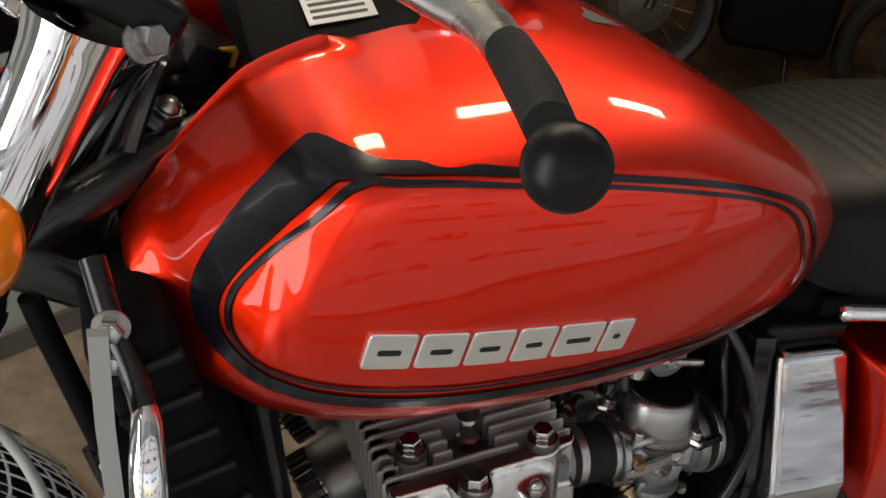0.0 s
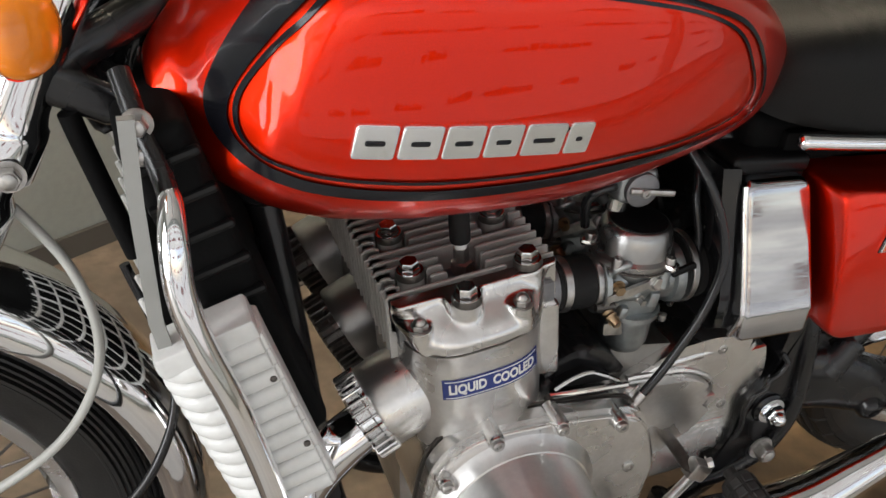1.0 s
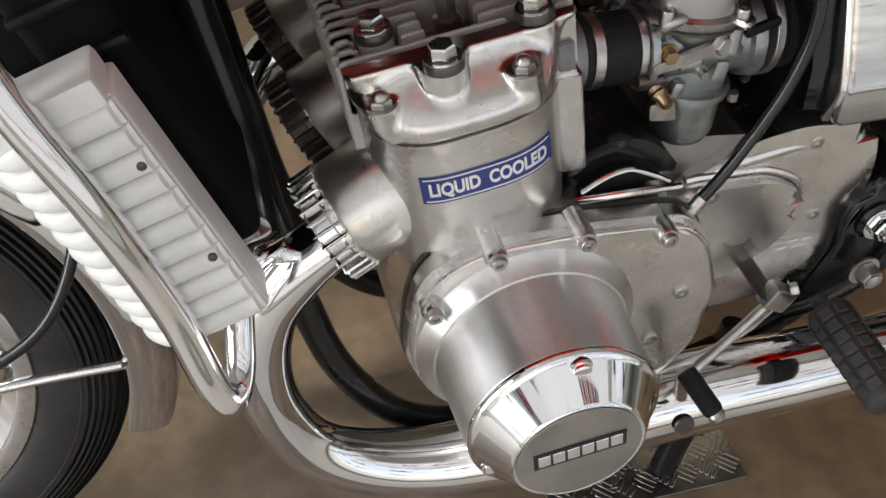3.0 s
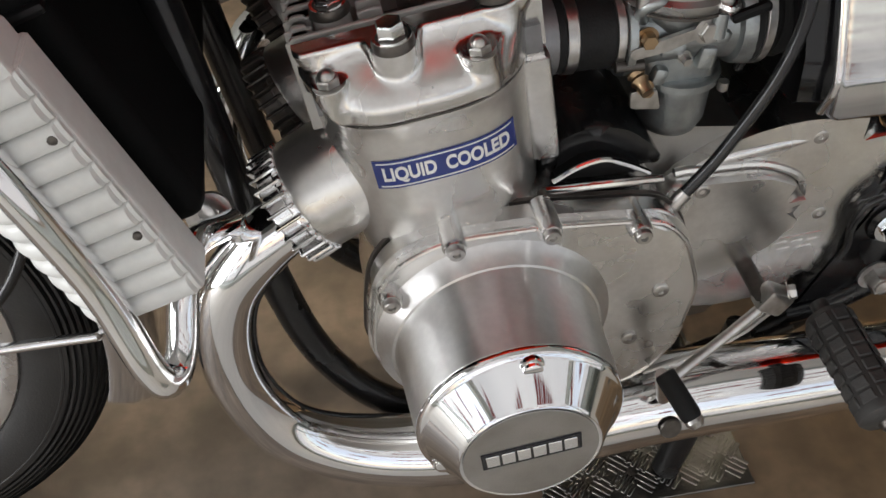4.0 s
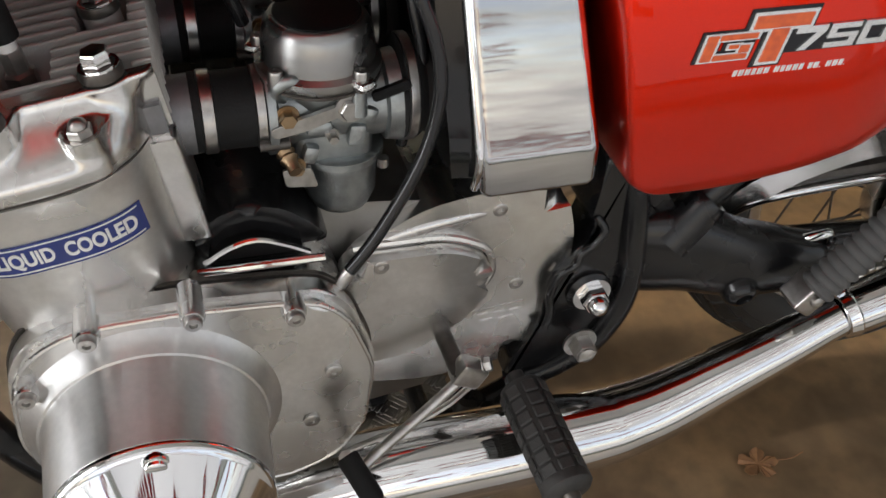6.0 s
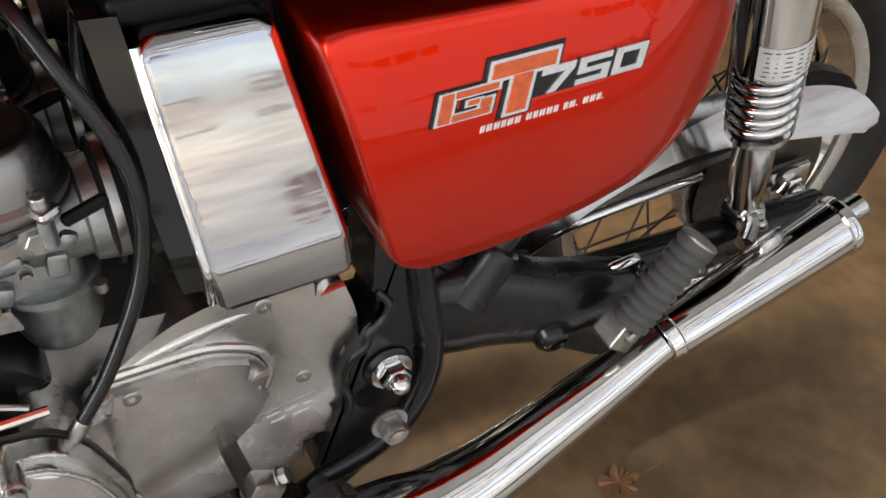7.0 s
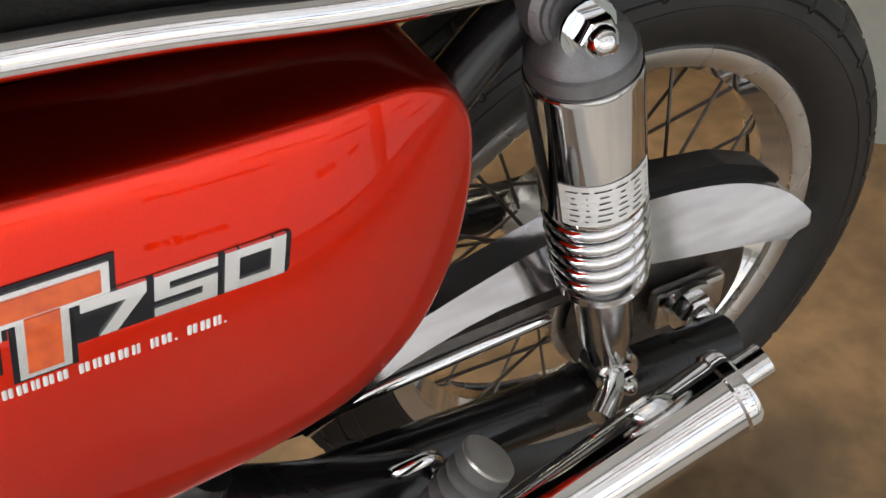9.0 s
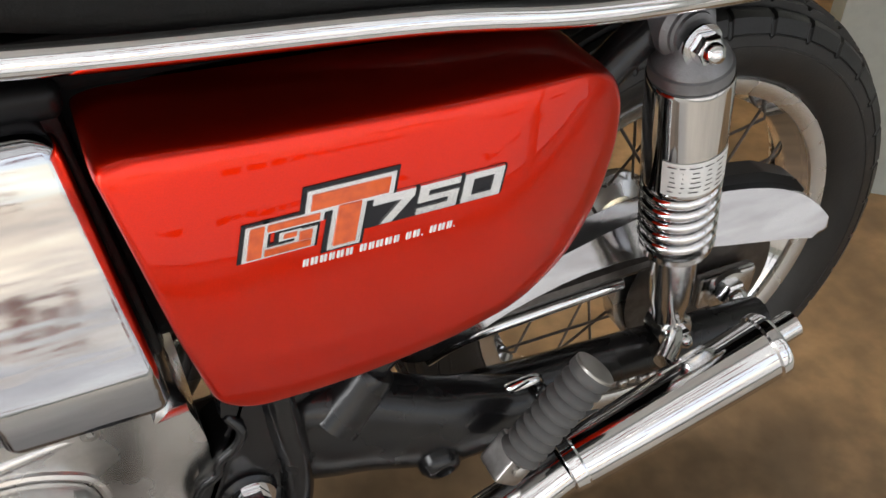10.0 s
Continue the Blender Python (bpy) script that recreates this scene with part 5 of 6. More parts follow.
bracket = part("footrest_bracket", casting([(-0.462, -0.118, 0.415, 0.490, 0.018), (-0.44, -0.122, 0.405, 0.495, 0.022), (-0.415, -0.128, 0.405, 0.502, 0.026), (-0.385, -0.133, 0.404, 0.500, 0.027), (-0.350, -0.139, 0.398, 0.487, 0.028), (-0.320, -0.143, 0.393, 0.475, 0.028), (-0.290, -0.147, 0.394, 0.468, 0.025), (-0.262, -0.151, 0.396, 0.460, 0.023), (-0.244, -0.152, 0.400, 0.455, 0.019), (-0.235, -0.152, 0.408, 0.440, 0.010)]), FRAME, bike, "black cast footrest bracket", smooth=60)
part("hole_boss", lathe([(0.020, -0.012), (0.018, 0.004), (0.013, 0.010), (0.0085, 0.011), (0.0075, 0.006)], frame_to((-0.329, -0.166, 0.413), (0, -1, -0.25)), 24), FRAME, bracket)
# a matte black disc stands in for the dark inside the hole
part("hole_disc", lathe([(0.0078, 0.0), (0.0076, 0.0085), (0.0005, 0.0085)], frame_to((-0.329, -0.166, 0.413), (0, -1, -0.25)), 18), MATTE_BLACK, bracket)
part("bracket_web", slab(rounded([(-0.455, 0.535), (-0.425, 0.535), (-0.40, 0.500), (-0.385, 0.470), (-0.45, 0.470)], 0.010, 3), -0.10, -0.134, 0.008, 3), FRAME, bracket)
for k in range(7):
    bead = bmesh.new()
    bmesh.ops.create_icosphere(bead, subdivisions=2, radius=0.0052, matrix=Matrix.Translation((-0.238 - 0.0012 * (k % 2), -0.163, 0.413 + 0.0072 * k)))
    part("weld_bead", bead, FRAME, bracket)
part("tube_socket", tube([(-0.405, -0.137, 0.470, 0.024), (-0.386, -0.138, 0.494, 0.0205), (-0.376, -0.138, 0.508, 0.0195), (-0.372, -0.138, 0.513, 0.018)], 0.02, 20, 3), FRAME, bike)
part("spring_clip", tube([(-0.268, -0.15, 0.452), (-0.26, -0.158, 0.462), (-0.243, -0.158, 0.463), (-0.234, -0.152, 0.452), (-0.232, -0.148, 0.44)], 0.005, 10), CHROME, bike)
part("pivot_nut", hexagon_nut((-0.479, -0.148, 0.424), (0, -1, 0), 0.014, 0.014, 0.012), CHROME, bike, "bright pivot nut")
part("pivot_nut", hexagon_nut((-0.488, -0.160, 0.374), (0, -1, 0), 0.0125, 0.018, 0.004), STEEL, bike)

# ---- foot controls
front_peg = part("footrest", lathe([(0.008, -0.012), (0.008, 0.0), (0.019, 0.002), (0.0205, 0.006), (0.0205, 0.09), (0.0215, 0.093), (0.0225, 0.097), (0.0225, 0.103), (0.019, 0.107), (0.008, 0.109)], frame_to((-0.569, -0.212, 0.39), (0.08, -0.98, -0.16)), 24), PEG_RUBBER, bike, "black ribbed rubber footrest")
PEG = frame_to((-0.569, -0.212, 0.39), (0.08, -0.98, -0.16))
for i in range(7):
    for k in range(8):
        part("tread_block", block(0.0026, 0.0132, 0.0112, PEG @ pose(0, 0, 0, 0, 0, 45 * k) @ pose(0.0205, 0, 0.0125 + i * 0.0128), 0.0012, 1), PEG_RUBBER, front_peg)
part("peg_end", lathe([(0.008, 0.108), (0.008, 0.113), (0.005, 0.119), (0.001, 0.120)], PEG, 16), DARK_STEEL, front_peg)
rear_peg = part("passenger_footrest", lathe([(0.015, 0)] + [(0.0152 if k % 3 == 2 else 0.0178, 0.003 + k * 0.0031) for k in range(29)] + [(0.017, 0.094)], frame_to((-0.283, -0.208, 0.444), (0.059, -0.003, 0.076)), 28), GREY_RUBBER, bike, "folded grey ribbed rubber passenger footrest")
part("peg_end", lathe([(0.0172, 0.0935), (0.0172, 0.0955), (0.0155, 0.0968), (0.001, 0.0968)], frame_to((-0.283, -0.208, 0.444), (0.059, -0.003, 0.076)), 28), CAST, rear_peg)
part("peg_clevis", block(0.027, 0.030, 0.034, pose(-0.286, -0.202, 0.436, 0, 38, 0), 0.004, 2), STEEL, rear_peg)
part("clevis_bolt", lathe([(0.006, 0), (0.006, 0.005), (0.004, 0.006), (0.001, 0.006)], frame_to((-0.286, -0.216, 0.438), (0, -1, 0.1)), 16), STEEL, rear_peg)
shifter = part("gear_lever", tube([(-0.612, -0.19, 0.392), (-0.65, -0.2, 0.365), (-0.70, -0.215, 0.335), (-0.715, -0.225, 0.33), (-0.722, -0.24, 0.34)], 0.0052, 10, 5), STEEL, bike, "steel gear lever with a rubber toe piece")
part("lever_clamp", join(block(0.03, 0.02, 0.026, pose(-0.61, -0.19, 0.395, 0, 30, 0), 0.005, 2), hexagon_nut((-0.597, -0.19, 0.40), (1, -0.3, 0.4), 0.007, 0.008)), STEEL, shifter)
part("shaft", tube([(-0.628, -0.10, 0.415), (-0.618, -0.195, 0.395)], 0.008, 14, 1), DARK_STEEL, shifter)
part("toe_rubber", lathe([(0.008, 0), (0.0095, 0.002), (0.0095, 0.04), (0.008, 0.044)], frame_to((-0.733, -0.25, 0.39), (0.27, -0.55, -0.36)), 16), RUBBER, shifter)
part("toe_tip", lathe([(0.008, 0.044), (0.0085, 0.047), (0.005, 0.052), (0.001, 0.052)], frame_to((-0.733, -0.25, 0.39), (0.27, -0.55, -0.36)), 16), STEEL, shifter)
part("toe_arm", tube([(-0.722, -0.24, 0.34), (-0.733, -0.247, 0.385)], 0.006, 10, 1), STEEL, shifter)
part("brake_rod", tube([(-0.72, -0.19, 0.315), (-0.64, -0.19, 0.345), (-0.60, -0.18, 0.365)], 0.003, 8, 3), STEEL, bike)

links = []
for k in range(46):
    x = -0.50 + k * 0.0125
    z = 0.395 - 0.088 * (x + 0.50) / 0.5
    links.append(block(0.0105, 0.016 if k % 2 else 0.011, 0.010, pose(x, -0.083, z, 0, 10, 0), 0.002, 1))
part("chain_run", join(*links), STEEL, bike, "oily drive chain")

# centre stand
stand = part("centre_stand", join(tube([(-0.575, -0.11, 0.26), (-0.60, -0.112, 0.12), (-0.62, -0.115, 0.012)], 0.0165, 16, 4), tube([(-0.575, 0.11, 0.26), (-0.60, 0.112, 0.12), (-0.62, 0.115, 0.012)], 0.0165, 16, 4), tube([(-0.598, -0.11, 0.14), (-0.598, 0.11, 0.14)], 0.012, 12, 1)), FRAME, bike, "black centre stand, folded down")


# ---- wheels
def wheel(name, centre, tyre_r, tyre_w, rim_r, label, tread):
    cx, cy, cz = centre
    ob = tagged(new(name), label)
    ob.parent = bike
    m = pose(cx, cy, cz, 90, 0, 0)
    h = tyre_w / 2
    side = tyre_r - rim_r
    prof = [(rim_r - 0.004, -h * 0.55), (rim_r + 0.004, -h * 0.7), (rim_r + 0.1 * side, -h * 0.8), (rim_r + 0.35 * side, -h * 0.98), (rim_r + 0.47 * side, -h * 0.995), (rim_r + 0.475 * side, -h * 1.012), (rim_r + 0.50 * side, -h * 1.012), (rim_r + 0.505 * side, -h), (rim_r + 0.62 * side, -h * 0.985), (rim_r + 0.635 * side, -h * 0.96), (rim_r + 0.65 * side, -h * 0.985), (rim_r + 0.8 * side, -h * 0.86)]
    for k in range(-3, 4):
        c = k / 4.4
        z = rim_r + side * (1 - 0.22 * c * c * 1.6)
        prof += [(z, h * (c - 0.085)), (z + 0.0005, h * (c + 0.085)), (z - 0.006, h * (c + 0.09)), (z - 0.006, h * (c + 0.135))]
    prof += [(rim_r + 0.8 * side, h * 0.86), (rim_r + 0.55 * side, h), (rim_r + 0.35 * side, h * 0.98), (rim_r + 0.1 * side, h * 0.8), (rim_r - 0.004, h * 0.55)]
    if not tread:
        prof = [p for p in prof if not (p[1] < -0.3 * h and p[0] > rim_r + 0.52 * side)]
        first = max(i for i, p in enumerate(prof) if p[1] < -0.3 * h)
        extra = []
        for f, w in ((0.55, 1.0), (0.62, 0.985), (0.69, 0.955), (0.76, 0.91), (0.83, 0.845), (0.90, 0.74), (0.96, 0.58)):
            r = rim_r + f * side
            extra += [(r, -h * w), (r + 0.0006, -h * w + 0.0075), (r + 0.0032, -h * w + 0.0078), (r + 0.0038, -h * w + 0.0010)]
        prof = prof[: first + 1] + extra + prof[first + 1 :]
    prof = [(r, -y) for r, y in reversed(prof)]
    rings = []
    cuts = 34 if tread else 0
    turns = []
    if tread:
        for k in range(cuts):
            turns += [(k, 0), (k + 0.5, 0), (k + 0.86, 0), (k + 0.90, 1), (k + 0.96, 1)]
    else:
        turns = [(k / 3, 0) for k in range(3 * 34)]
    for r, y in prof:
        ring = []
        for k, cut in turns:
            shoulder = rim_r + 0.60 * side < r and abs(y) > h * 0.30
            a = 2 * math.pi * (k + (0.35 * y / h if r > rim_r + 0.5 * side else 0)) / 34
            rr = r - (0.003 if cut and shoulder else 0)
            ring.append(m @ Vector((rr * math.cos(a), rr * math.sin(a), y)))
        rings.append(ring)
    part("tyre", loft(rings, True, False), TYRE, ob, "black rubber tyre", smooth=30)
    b = h * 0.62
    rim = [(rim_r, -b), (rim_r + 0.004, -b + 0.001), (rim_r + 0.003, -b - 0.002), (rim_r - 0.004, -b - 0.001), (rim_r - 0.017, -b * 0.72), (rim_r - 0.024, -b * 0.3), (rim_r - 0.026, 0), (rim_r - 0.024, b * 0.3), (rim_r - 0.016, b * 0.62), (rim_r - 0.002, b - 0.006), (rim_r + 0.003, b - 0.002), (rim_r, b), (rim_r - 0.004, b), (rim_r - 0.018, b * 0.55), (rim_r - 0.029, b * 0.25), (rim_r - 0.030, 0), (rim_r - 0.029, -b * 0.25), (rim_r - 0.018, -b * 0.55), (rim_r - 0.004, -b), (rim_r, -b)]
    wheel_rim = part("rim", lathe(rim, m, 96, caps=False), CHROME, ob, "chrome wheel rim")
    for s in (-1, 1):
        part("rim_edge", lathe([(rim_r + 0.004, s * (b + 0.001)), (rim_r + 0.001, s * (b + 0.005)), (rim_r - 0.010, s * (b + 0.004)), (rim_r - 0.016, s * (b + 0.001)), (rim_r - 0.016, s * (b - 0.003)), (rim_r + 0.004, s * (b + 0.001))], m, 96, caps=False), RIM, wheel_rim)
    part("hub", lathe([(0.012, -0.075), (0.05, -0.072), (0.052, -0.06), (0.03, -0.045), (0.028, 0.03), (0.07, 0.045), (0.078, 0.05), (0.078, 0.07), (0.012, 0.074)], m, 40), ALLOY, ob)
    first = None
    for k in range(36):
        a, s = 10 * k, (1 if k % 2 else -1)
        d = 28 if k % 4 < 2 else -28
        p0 = m @ Vector((0.05 * math.cos(radians(a + d)), 0.05 * math.sin(radians(a + d)), s * 0.05))
        p1 = m @ Vector(((rim_r - 0.027) * math.cos(radians(a)), (rim_r - 0.027) * math.sin(radians(a)), s * 0.006))
        part("spoke", tube([p0, p1], 0.0017, 6, 1), DARK_STEEL, ob)
    return ob


wheel("front_wheel", (-1.56, -0.015, 0.35), 0.345, 0.092, 0.255, "spoked front wheel with a chrome rim", False)
wheel("rear_wheel", (0.0, 0.030, 0.39), 0.296, 0.108, 0.213, "spoked rear wheel with a chrome rim", True)

# front mudguard and its stay
def mudguard(centre, r, w, a0, a1, n=36):
    cx, cy, cz = centre
    outer, inner = [], []
    sec = [(-1, -0.042), (-0.98, -0.02), (-0.85, -0.004), (-0.5, 0.004), (0, 0.007), (0.5, 0.004), (0.85, -0.004), (0.98, -0.02), (1, -0.042)]
    rings = []
    for i in range(n + 1):
        a = radians(a0 + (a1 - a0) * i / n)
        row = [(cx + (r + d) * math.cos(a), cy + k * w, cz + (r + d) * math.sin(a)) for k, d in sec]
        row += [(cx + (r + d - 0.003) * math.cos(a), cy + k * (w - 0.002), cz + (r + d - 0.003) * math.sin(a)) for k, d in sec[::-1]]
        rings.append(row)
    return loft(rings)


guard = part("front_mudguard", mudguard((-1.56, -0.015, 0.35), 0.388, 0.062, -18, 110), CHROME, bike, "chrome front mudguard", smooth=50)
part("guard_stay", tube([(-1.22, -0.078, 0.345), (-1.30, -0.085, 0.352), (-1.42, -0.09, 0.35), (-1.55, -0.095, 0.35)], 0.0055, 10), CHROME, guard)
part("guard_stay", tube([(-1.22, -0.078, 0.345), (-1.205, -0.05, 0.34), (-1.196, 0.0, 0.338), (-1.205, 0.04, 0.34), (-1.22, 0.06, 0.345)], 0.0055, 10), CHROME, guard)

# fork, headlamp bracket and indicator
for s in (-1, 1):
    fork = part("fork_leg", tube([(-1.228, 0.115 * s, 1.06, 0.021), (-1.338, 0.115 * s, 0.815, 0.021), (-1.342, 0.115 * s, 0.805, 0.027), (-1.56, 0.115 * s, 0.35, 0.027)], 0.02, 22, 1), CHROME, bike, "chrome front fork leg")
    part("fork_shroud", tube([(-1.232, 0.115 * s, 1.062, 0.034), (-1.247, 0.115 * s, 1.025, 0.029), (-1.300, 0.115 * s, 0.905, 0.026), (-1.312, 0.115 * s, 0.875, 0.028), (-1.315, 0.115 * s, 0.867, 0.031), (-1.33, 0.115 * s, 0.833, 0.031)], 0.03, 24, 3), CHROME, fork)
    part("clamp_bolt", hexagon_nut((-1.318, 0.115 * s + 0.032 * s, 0.84), (0, s, 0), 0.01, 0.008, 0.004), STEEL, fork)
part("lower_yoke", block(0.09, 0.27, 0.035, pose(-1.27, 0, 0.90, 0, 26, 0), 0.01, 3), FRAME, bike)
part("top_yoke", block(0.09, 0.27, 0.03, pose(-1.215, 0, 1.08, 0, 26, 0), 0.01, 3), PLASTIC, bike)
part("headlamp", lathe([(0.03, -0.10), (0.075, -0.06), (0.09, 0.0), (0.092, 0.05), (0.095, 0.055), (0.09, 0.065), (0.01, 0.08)], frame_to((-1.36, 0, 0.98), (-1, 0, -0.1)), 40), CHROME, bike, "chrome round headlamp")
part("yoke_bolt", hexagon_nut((-1.200, -0.13, 1.055), (0.5, -0.7, 0.3), 0.010, 0.016), STEEL, bike)
indicator = part("indicator", lathe([(0.012, -0.026), (0.024, -0.018), (0.029, 0.0), (0.030, 0.010)], frame_to((-1.300, -0.25, 0.992), (0.75, -0.5, 0.1)), 32), CHROME, bike, "round amber indicator in a chrome shell")
part("lens", lathe([(0.029, 0.008), (0.0285, 0.016), (0.024, 0.023), (0.014, 0.027), (0.001, 0.028)], frame_to((-1.300, -0.25, 0.992), (0.75, -0.5, 0.1)), 32), AMBER, indicator)
part("stalk", tube([(-1.29, -0.12, 0.98), (-1.30, -0.24, 0.989)], 0.008, 12, 1), CHROME, indicator)

instrument = part("instrument", lathe([(0.03, -0.05), (0.05, -0.03), (0.052, 0.02), (0.055, 0.022), (0.055, 0.03), (0.048, 0.032)], frame_to((-1.245, -0.07, 1.115), (0.35, -0.25, 0.9)), 36), PLASTIC, bike, "black round instrument housing")
part("bezel", lathe([(0.055, 0.026), (0.0565, 0.028), (0.0565, 0.034), (0.052, 0.036)], frame_to((-1.245, -0.07, 1.115), (0.35, -0.25, 0.9)), 36), CHROME, instrument)
part("yoke_arm", tube([(-1.13, -0.03, 0.965), (-1.18, -0.07, 0.955), (-1.235, -0.10, 0.935), (-1.275, -0.115, 0.915)], 0.017, 16), FRAME, bike)
part("stem_nut", hexagon_nut((-1.178, -0.055, 0.975), (0.2, -0.5, 0.8), 0.012, 0.012, 0.006), STEEL, bike)
part("lock_bracket", block(0.07, 0.03, 0.02, pose(-1.19, -0.075, 0.90, 0, 20, 15), 0.005, 2), FRAME, bike)
part("cable_stub", tube([(-1.205, -0.10, 0.872), (-1.20, -0.125, 0.868)], 0.008, 12, 1), STEEL, bike)

# handlebar and clutch lever with its ball end
part("handlebar", tube([(-1.19, 0.0, 1.09), (-1.205, -0.1, 1.105), (-1.22, -0.2, 1.155), (-1.20, -0.3, 1.205), (-1.15, -0.42, 1.23), (-1.10, -0.56, 1.235)], 0.011, 16), CHROME, bike, "chrome handlebar")
lever = part("clutch_lever", tube([(-1.20, -0.24, 1.155, 0.008), (-1.169, -0.289, 1.160, 0.009), (-1.144, -0.368, 1.168, 0.0085), (-1.139, -0.424, 1.173, 0.008), (-1.138, -0.457, 1.175, 0.007), (-1.146, -0.495, 1.178, 0.0055)], 0.006, 16), ALLOY, bike, "alloy clutch lever with a black ball end")
part("lever_sleeve", tube([(-1.145, -0.490, 1.178, 0.0062), (-1.153, -0.52, 1.1795, 0.0062), (-1.160, -0.543, 1.1805, 0.0056)], 0.0066, 16), RUBBER, lever)
ball = bmesh.new()
bmesh.ops.create_uvsphere(ball, u_segments=32, v_segments=20, radius=0.0088, matrix=Matrix.Translation((-1.1656, -0.5612, 1.1805)))
part("ball_end", ball, PLASTIC, lever)

# ---- radiator, its white guard and the crash bar
RAD = Matrix.Translation((-1.152, 0, 0.647)) @ pose(0, 0, 0, 0, -20.5, 0)
radiator = part("radiator", block(0.055, 0.42, 0.34, RAD @ pose(0.025, 0.0, 0.09), 0.012, 3), MATTE_BLACK, bike, "black radiator behind a white ribbed guard")
for k in range(5):
    part("core_rib", block(0.054, 0.010, 0.008, RAD @ pose(0.026, -0.2105, 0.235 - k * 0.034), 0.0035, 2), PLASTIC, radiator)
part("front_core", block(0.04, 0.37, 0.19, RAD @ pose(-0.022, 0.0, 0.005), 0.006, 2), MATTE_BLACK, radiator)
GUARD = rounded([(-0.041, -0.222), (-0.039, -0.244), (-0.027, -0.2570), (-0.010, -0.2573), (0.008, -0.2576), (0.024, -0.2578), (0.034, -0.2580), (0.0385, -0.2575), (0.0395, -0.222)], 0.006, 3)


def guard_rib(z):
    """One half-round rib round the guard's edge."""
    rings, n = [], len(GUARD)
    for i in range(11):
        a = radians(-84 + 16.8 * i)
        ring = []
        for k, (x, y) in enumerate(GUARD):
            d = Vector(GUARD[(k + 1) % n]) - Vector(GUARD[k - 1])
            out_ = Vector((d.y, -d.x)).normalized()
            if out_.x > 0.5 or out_.y > 0.5:
                out_ = Vector((0, 0))
            low = 1.0 if x < 0.0335 else 0.5
            off = 0.0080 * low * math.cos(a) ** 0.7
            ring.append(RAD @ Vector((x + out_.x * off * 1.3, y + out_.y * off, z + 0.0086 * math.sin(a))))
        rings.append(ring)
    return loft(rings)


for k in range(11):
    part("guard_rib", guard_rib(0.0855 - k * 0.0171), WHITE_GUARD, radiator)
part("guard_back", prism(rounded([(-0.040, -0.22), (-0.038, -0.244), (-0.029, -0.2565), (0.0395, -0.2575), (0.0395, -0.22)], 0.004, 2), -0.095, 0.095, RAD, 0.002, 0.002, 1), WHITE_GUARD, radiator, "white painted radiator guard with ribs")
for z in (0.052, -0.030):
    part("guard_bolt", lathe([(0.003, 0), (0.003, 0.002), (0.001, 0.003)], frame_to(RAD @ Vector((0.030, -0.2645, z)), (0, -1, 0)), 10), DARK_STEEL, radiator)
for k in range(6):
    part("grille_bar", block(0.006, 0.38, 0.005, RAD @ pose(-0.045, 0.0, 0.085 - k * 0.034), 0.0015, 1), WHITE_GUARD, radiator)
for k in range(1, 11):
    part("grille_bar", block(0.006, 0.005, 0.19, RAD @ pose(-0.049, -0.19 + k * 0.036, 0.0), 0.0015, 1), WHITE_GUARD, radiator)
part("guard_top", block(0.08, 0.04, 0.022, RAD @ pose(-0.004, -0.242, 0.100), 0.004, 2), WHITE_GUARD, radiator)
part("guard_frame", loft([[(x - 0.001, y, z), (x + 0.010, y - 0.002, z + 0.001), (x + 0.010, y + 0.006, z + 0.001), (x - 0.001, y + 0.008, z)] for x, y, z in ((-1.221, -0.25, 0.718), (-1.231, -0.248, 0.762), (-1.238, -0.245, 0.862), (-1.240, -0.242, 0.925))]), STRIP, radiator)
part("radiator_tab", lathe([(0.018, 0), (0.018, 0.004), (0.008, 0.004), (0.008, 0)], frame_to((-1.087, -0.135, 0.53), (0.2, -1, 0.2)), 20), STEEL, radiator)
crash = part("crash_bar", tube([(-1.211, -0.232, 0.866, 0.0075), (-1.210, -0.243, 0.858, 0.0095), (-1.2115, -0.262, 0.836, 0.0112), (-1.209, -0.271, 0.80, 0.0115), (-1.197, -0.273, 0.755, 0.0115), (-1.172, -0.272, 0.685, 0.0115), (-1.145, -0.27, 0.592, 0.0115), (-1.129, -0.277, 0.520, 0.0115), (-1.119, -0.274, 0.500, 0.0115), (-1.110, -0.25, 0.505, 0.0115), (-1.098, -0.2, 0.55, 0.0115), (-1.07, -0.14, 0.52, 0.0115)], 0.0115, 20), CHROME, bike, "chrome crash bar beside the radiator")
# chrome that mirrors a dark place, drawn with the black frame enamel
part("bar_upper_end", tube([(-1.234, -0.165, 0.928), (-1.225, -0.195, 0.900), (-1.214, -0.222, 0.875), (-1.210, -0.24, 0.86)], 0.0085, 12), FRAME, crash, "upper end of the bar, its dark reflection put into black enamel")

for z in (0.905, 0.882):
    part("bar_bolt", hexagon_nut((-1.226, -0.205, z), (-0.2, -1, 0.1), 0.0085, 0.010, 0.003), STEEL, crash)

# ---- rear suspension, chain guard, chain
def sheared(bm, k, z0):
    """Leans a plate so that its face looks up a little."""
    for v in bm.verts:
        v.co.y += k * (v.co.z - z0)
    return bm


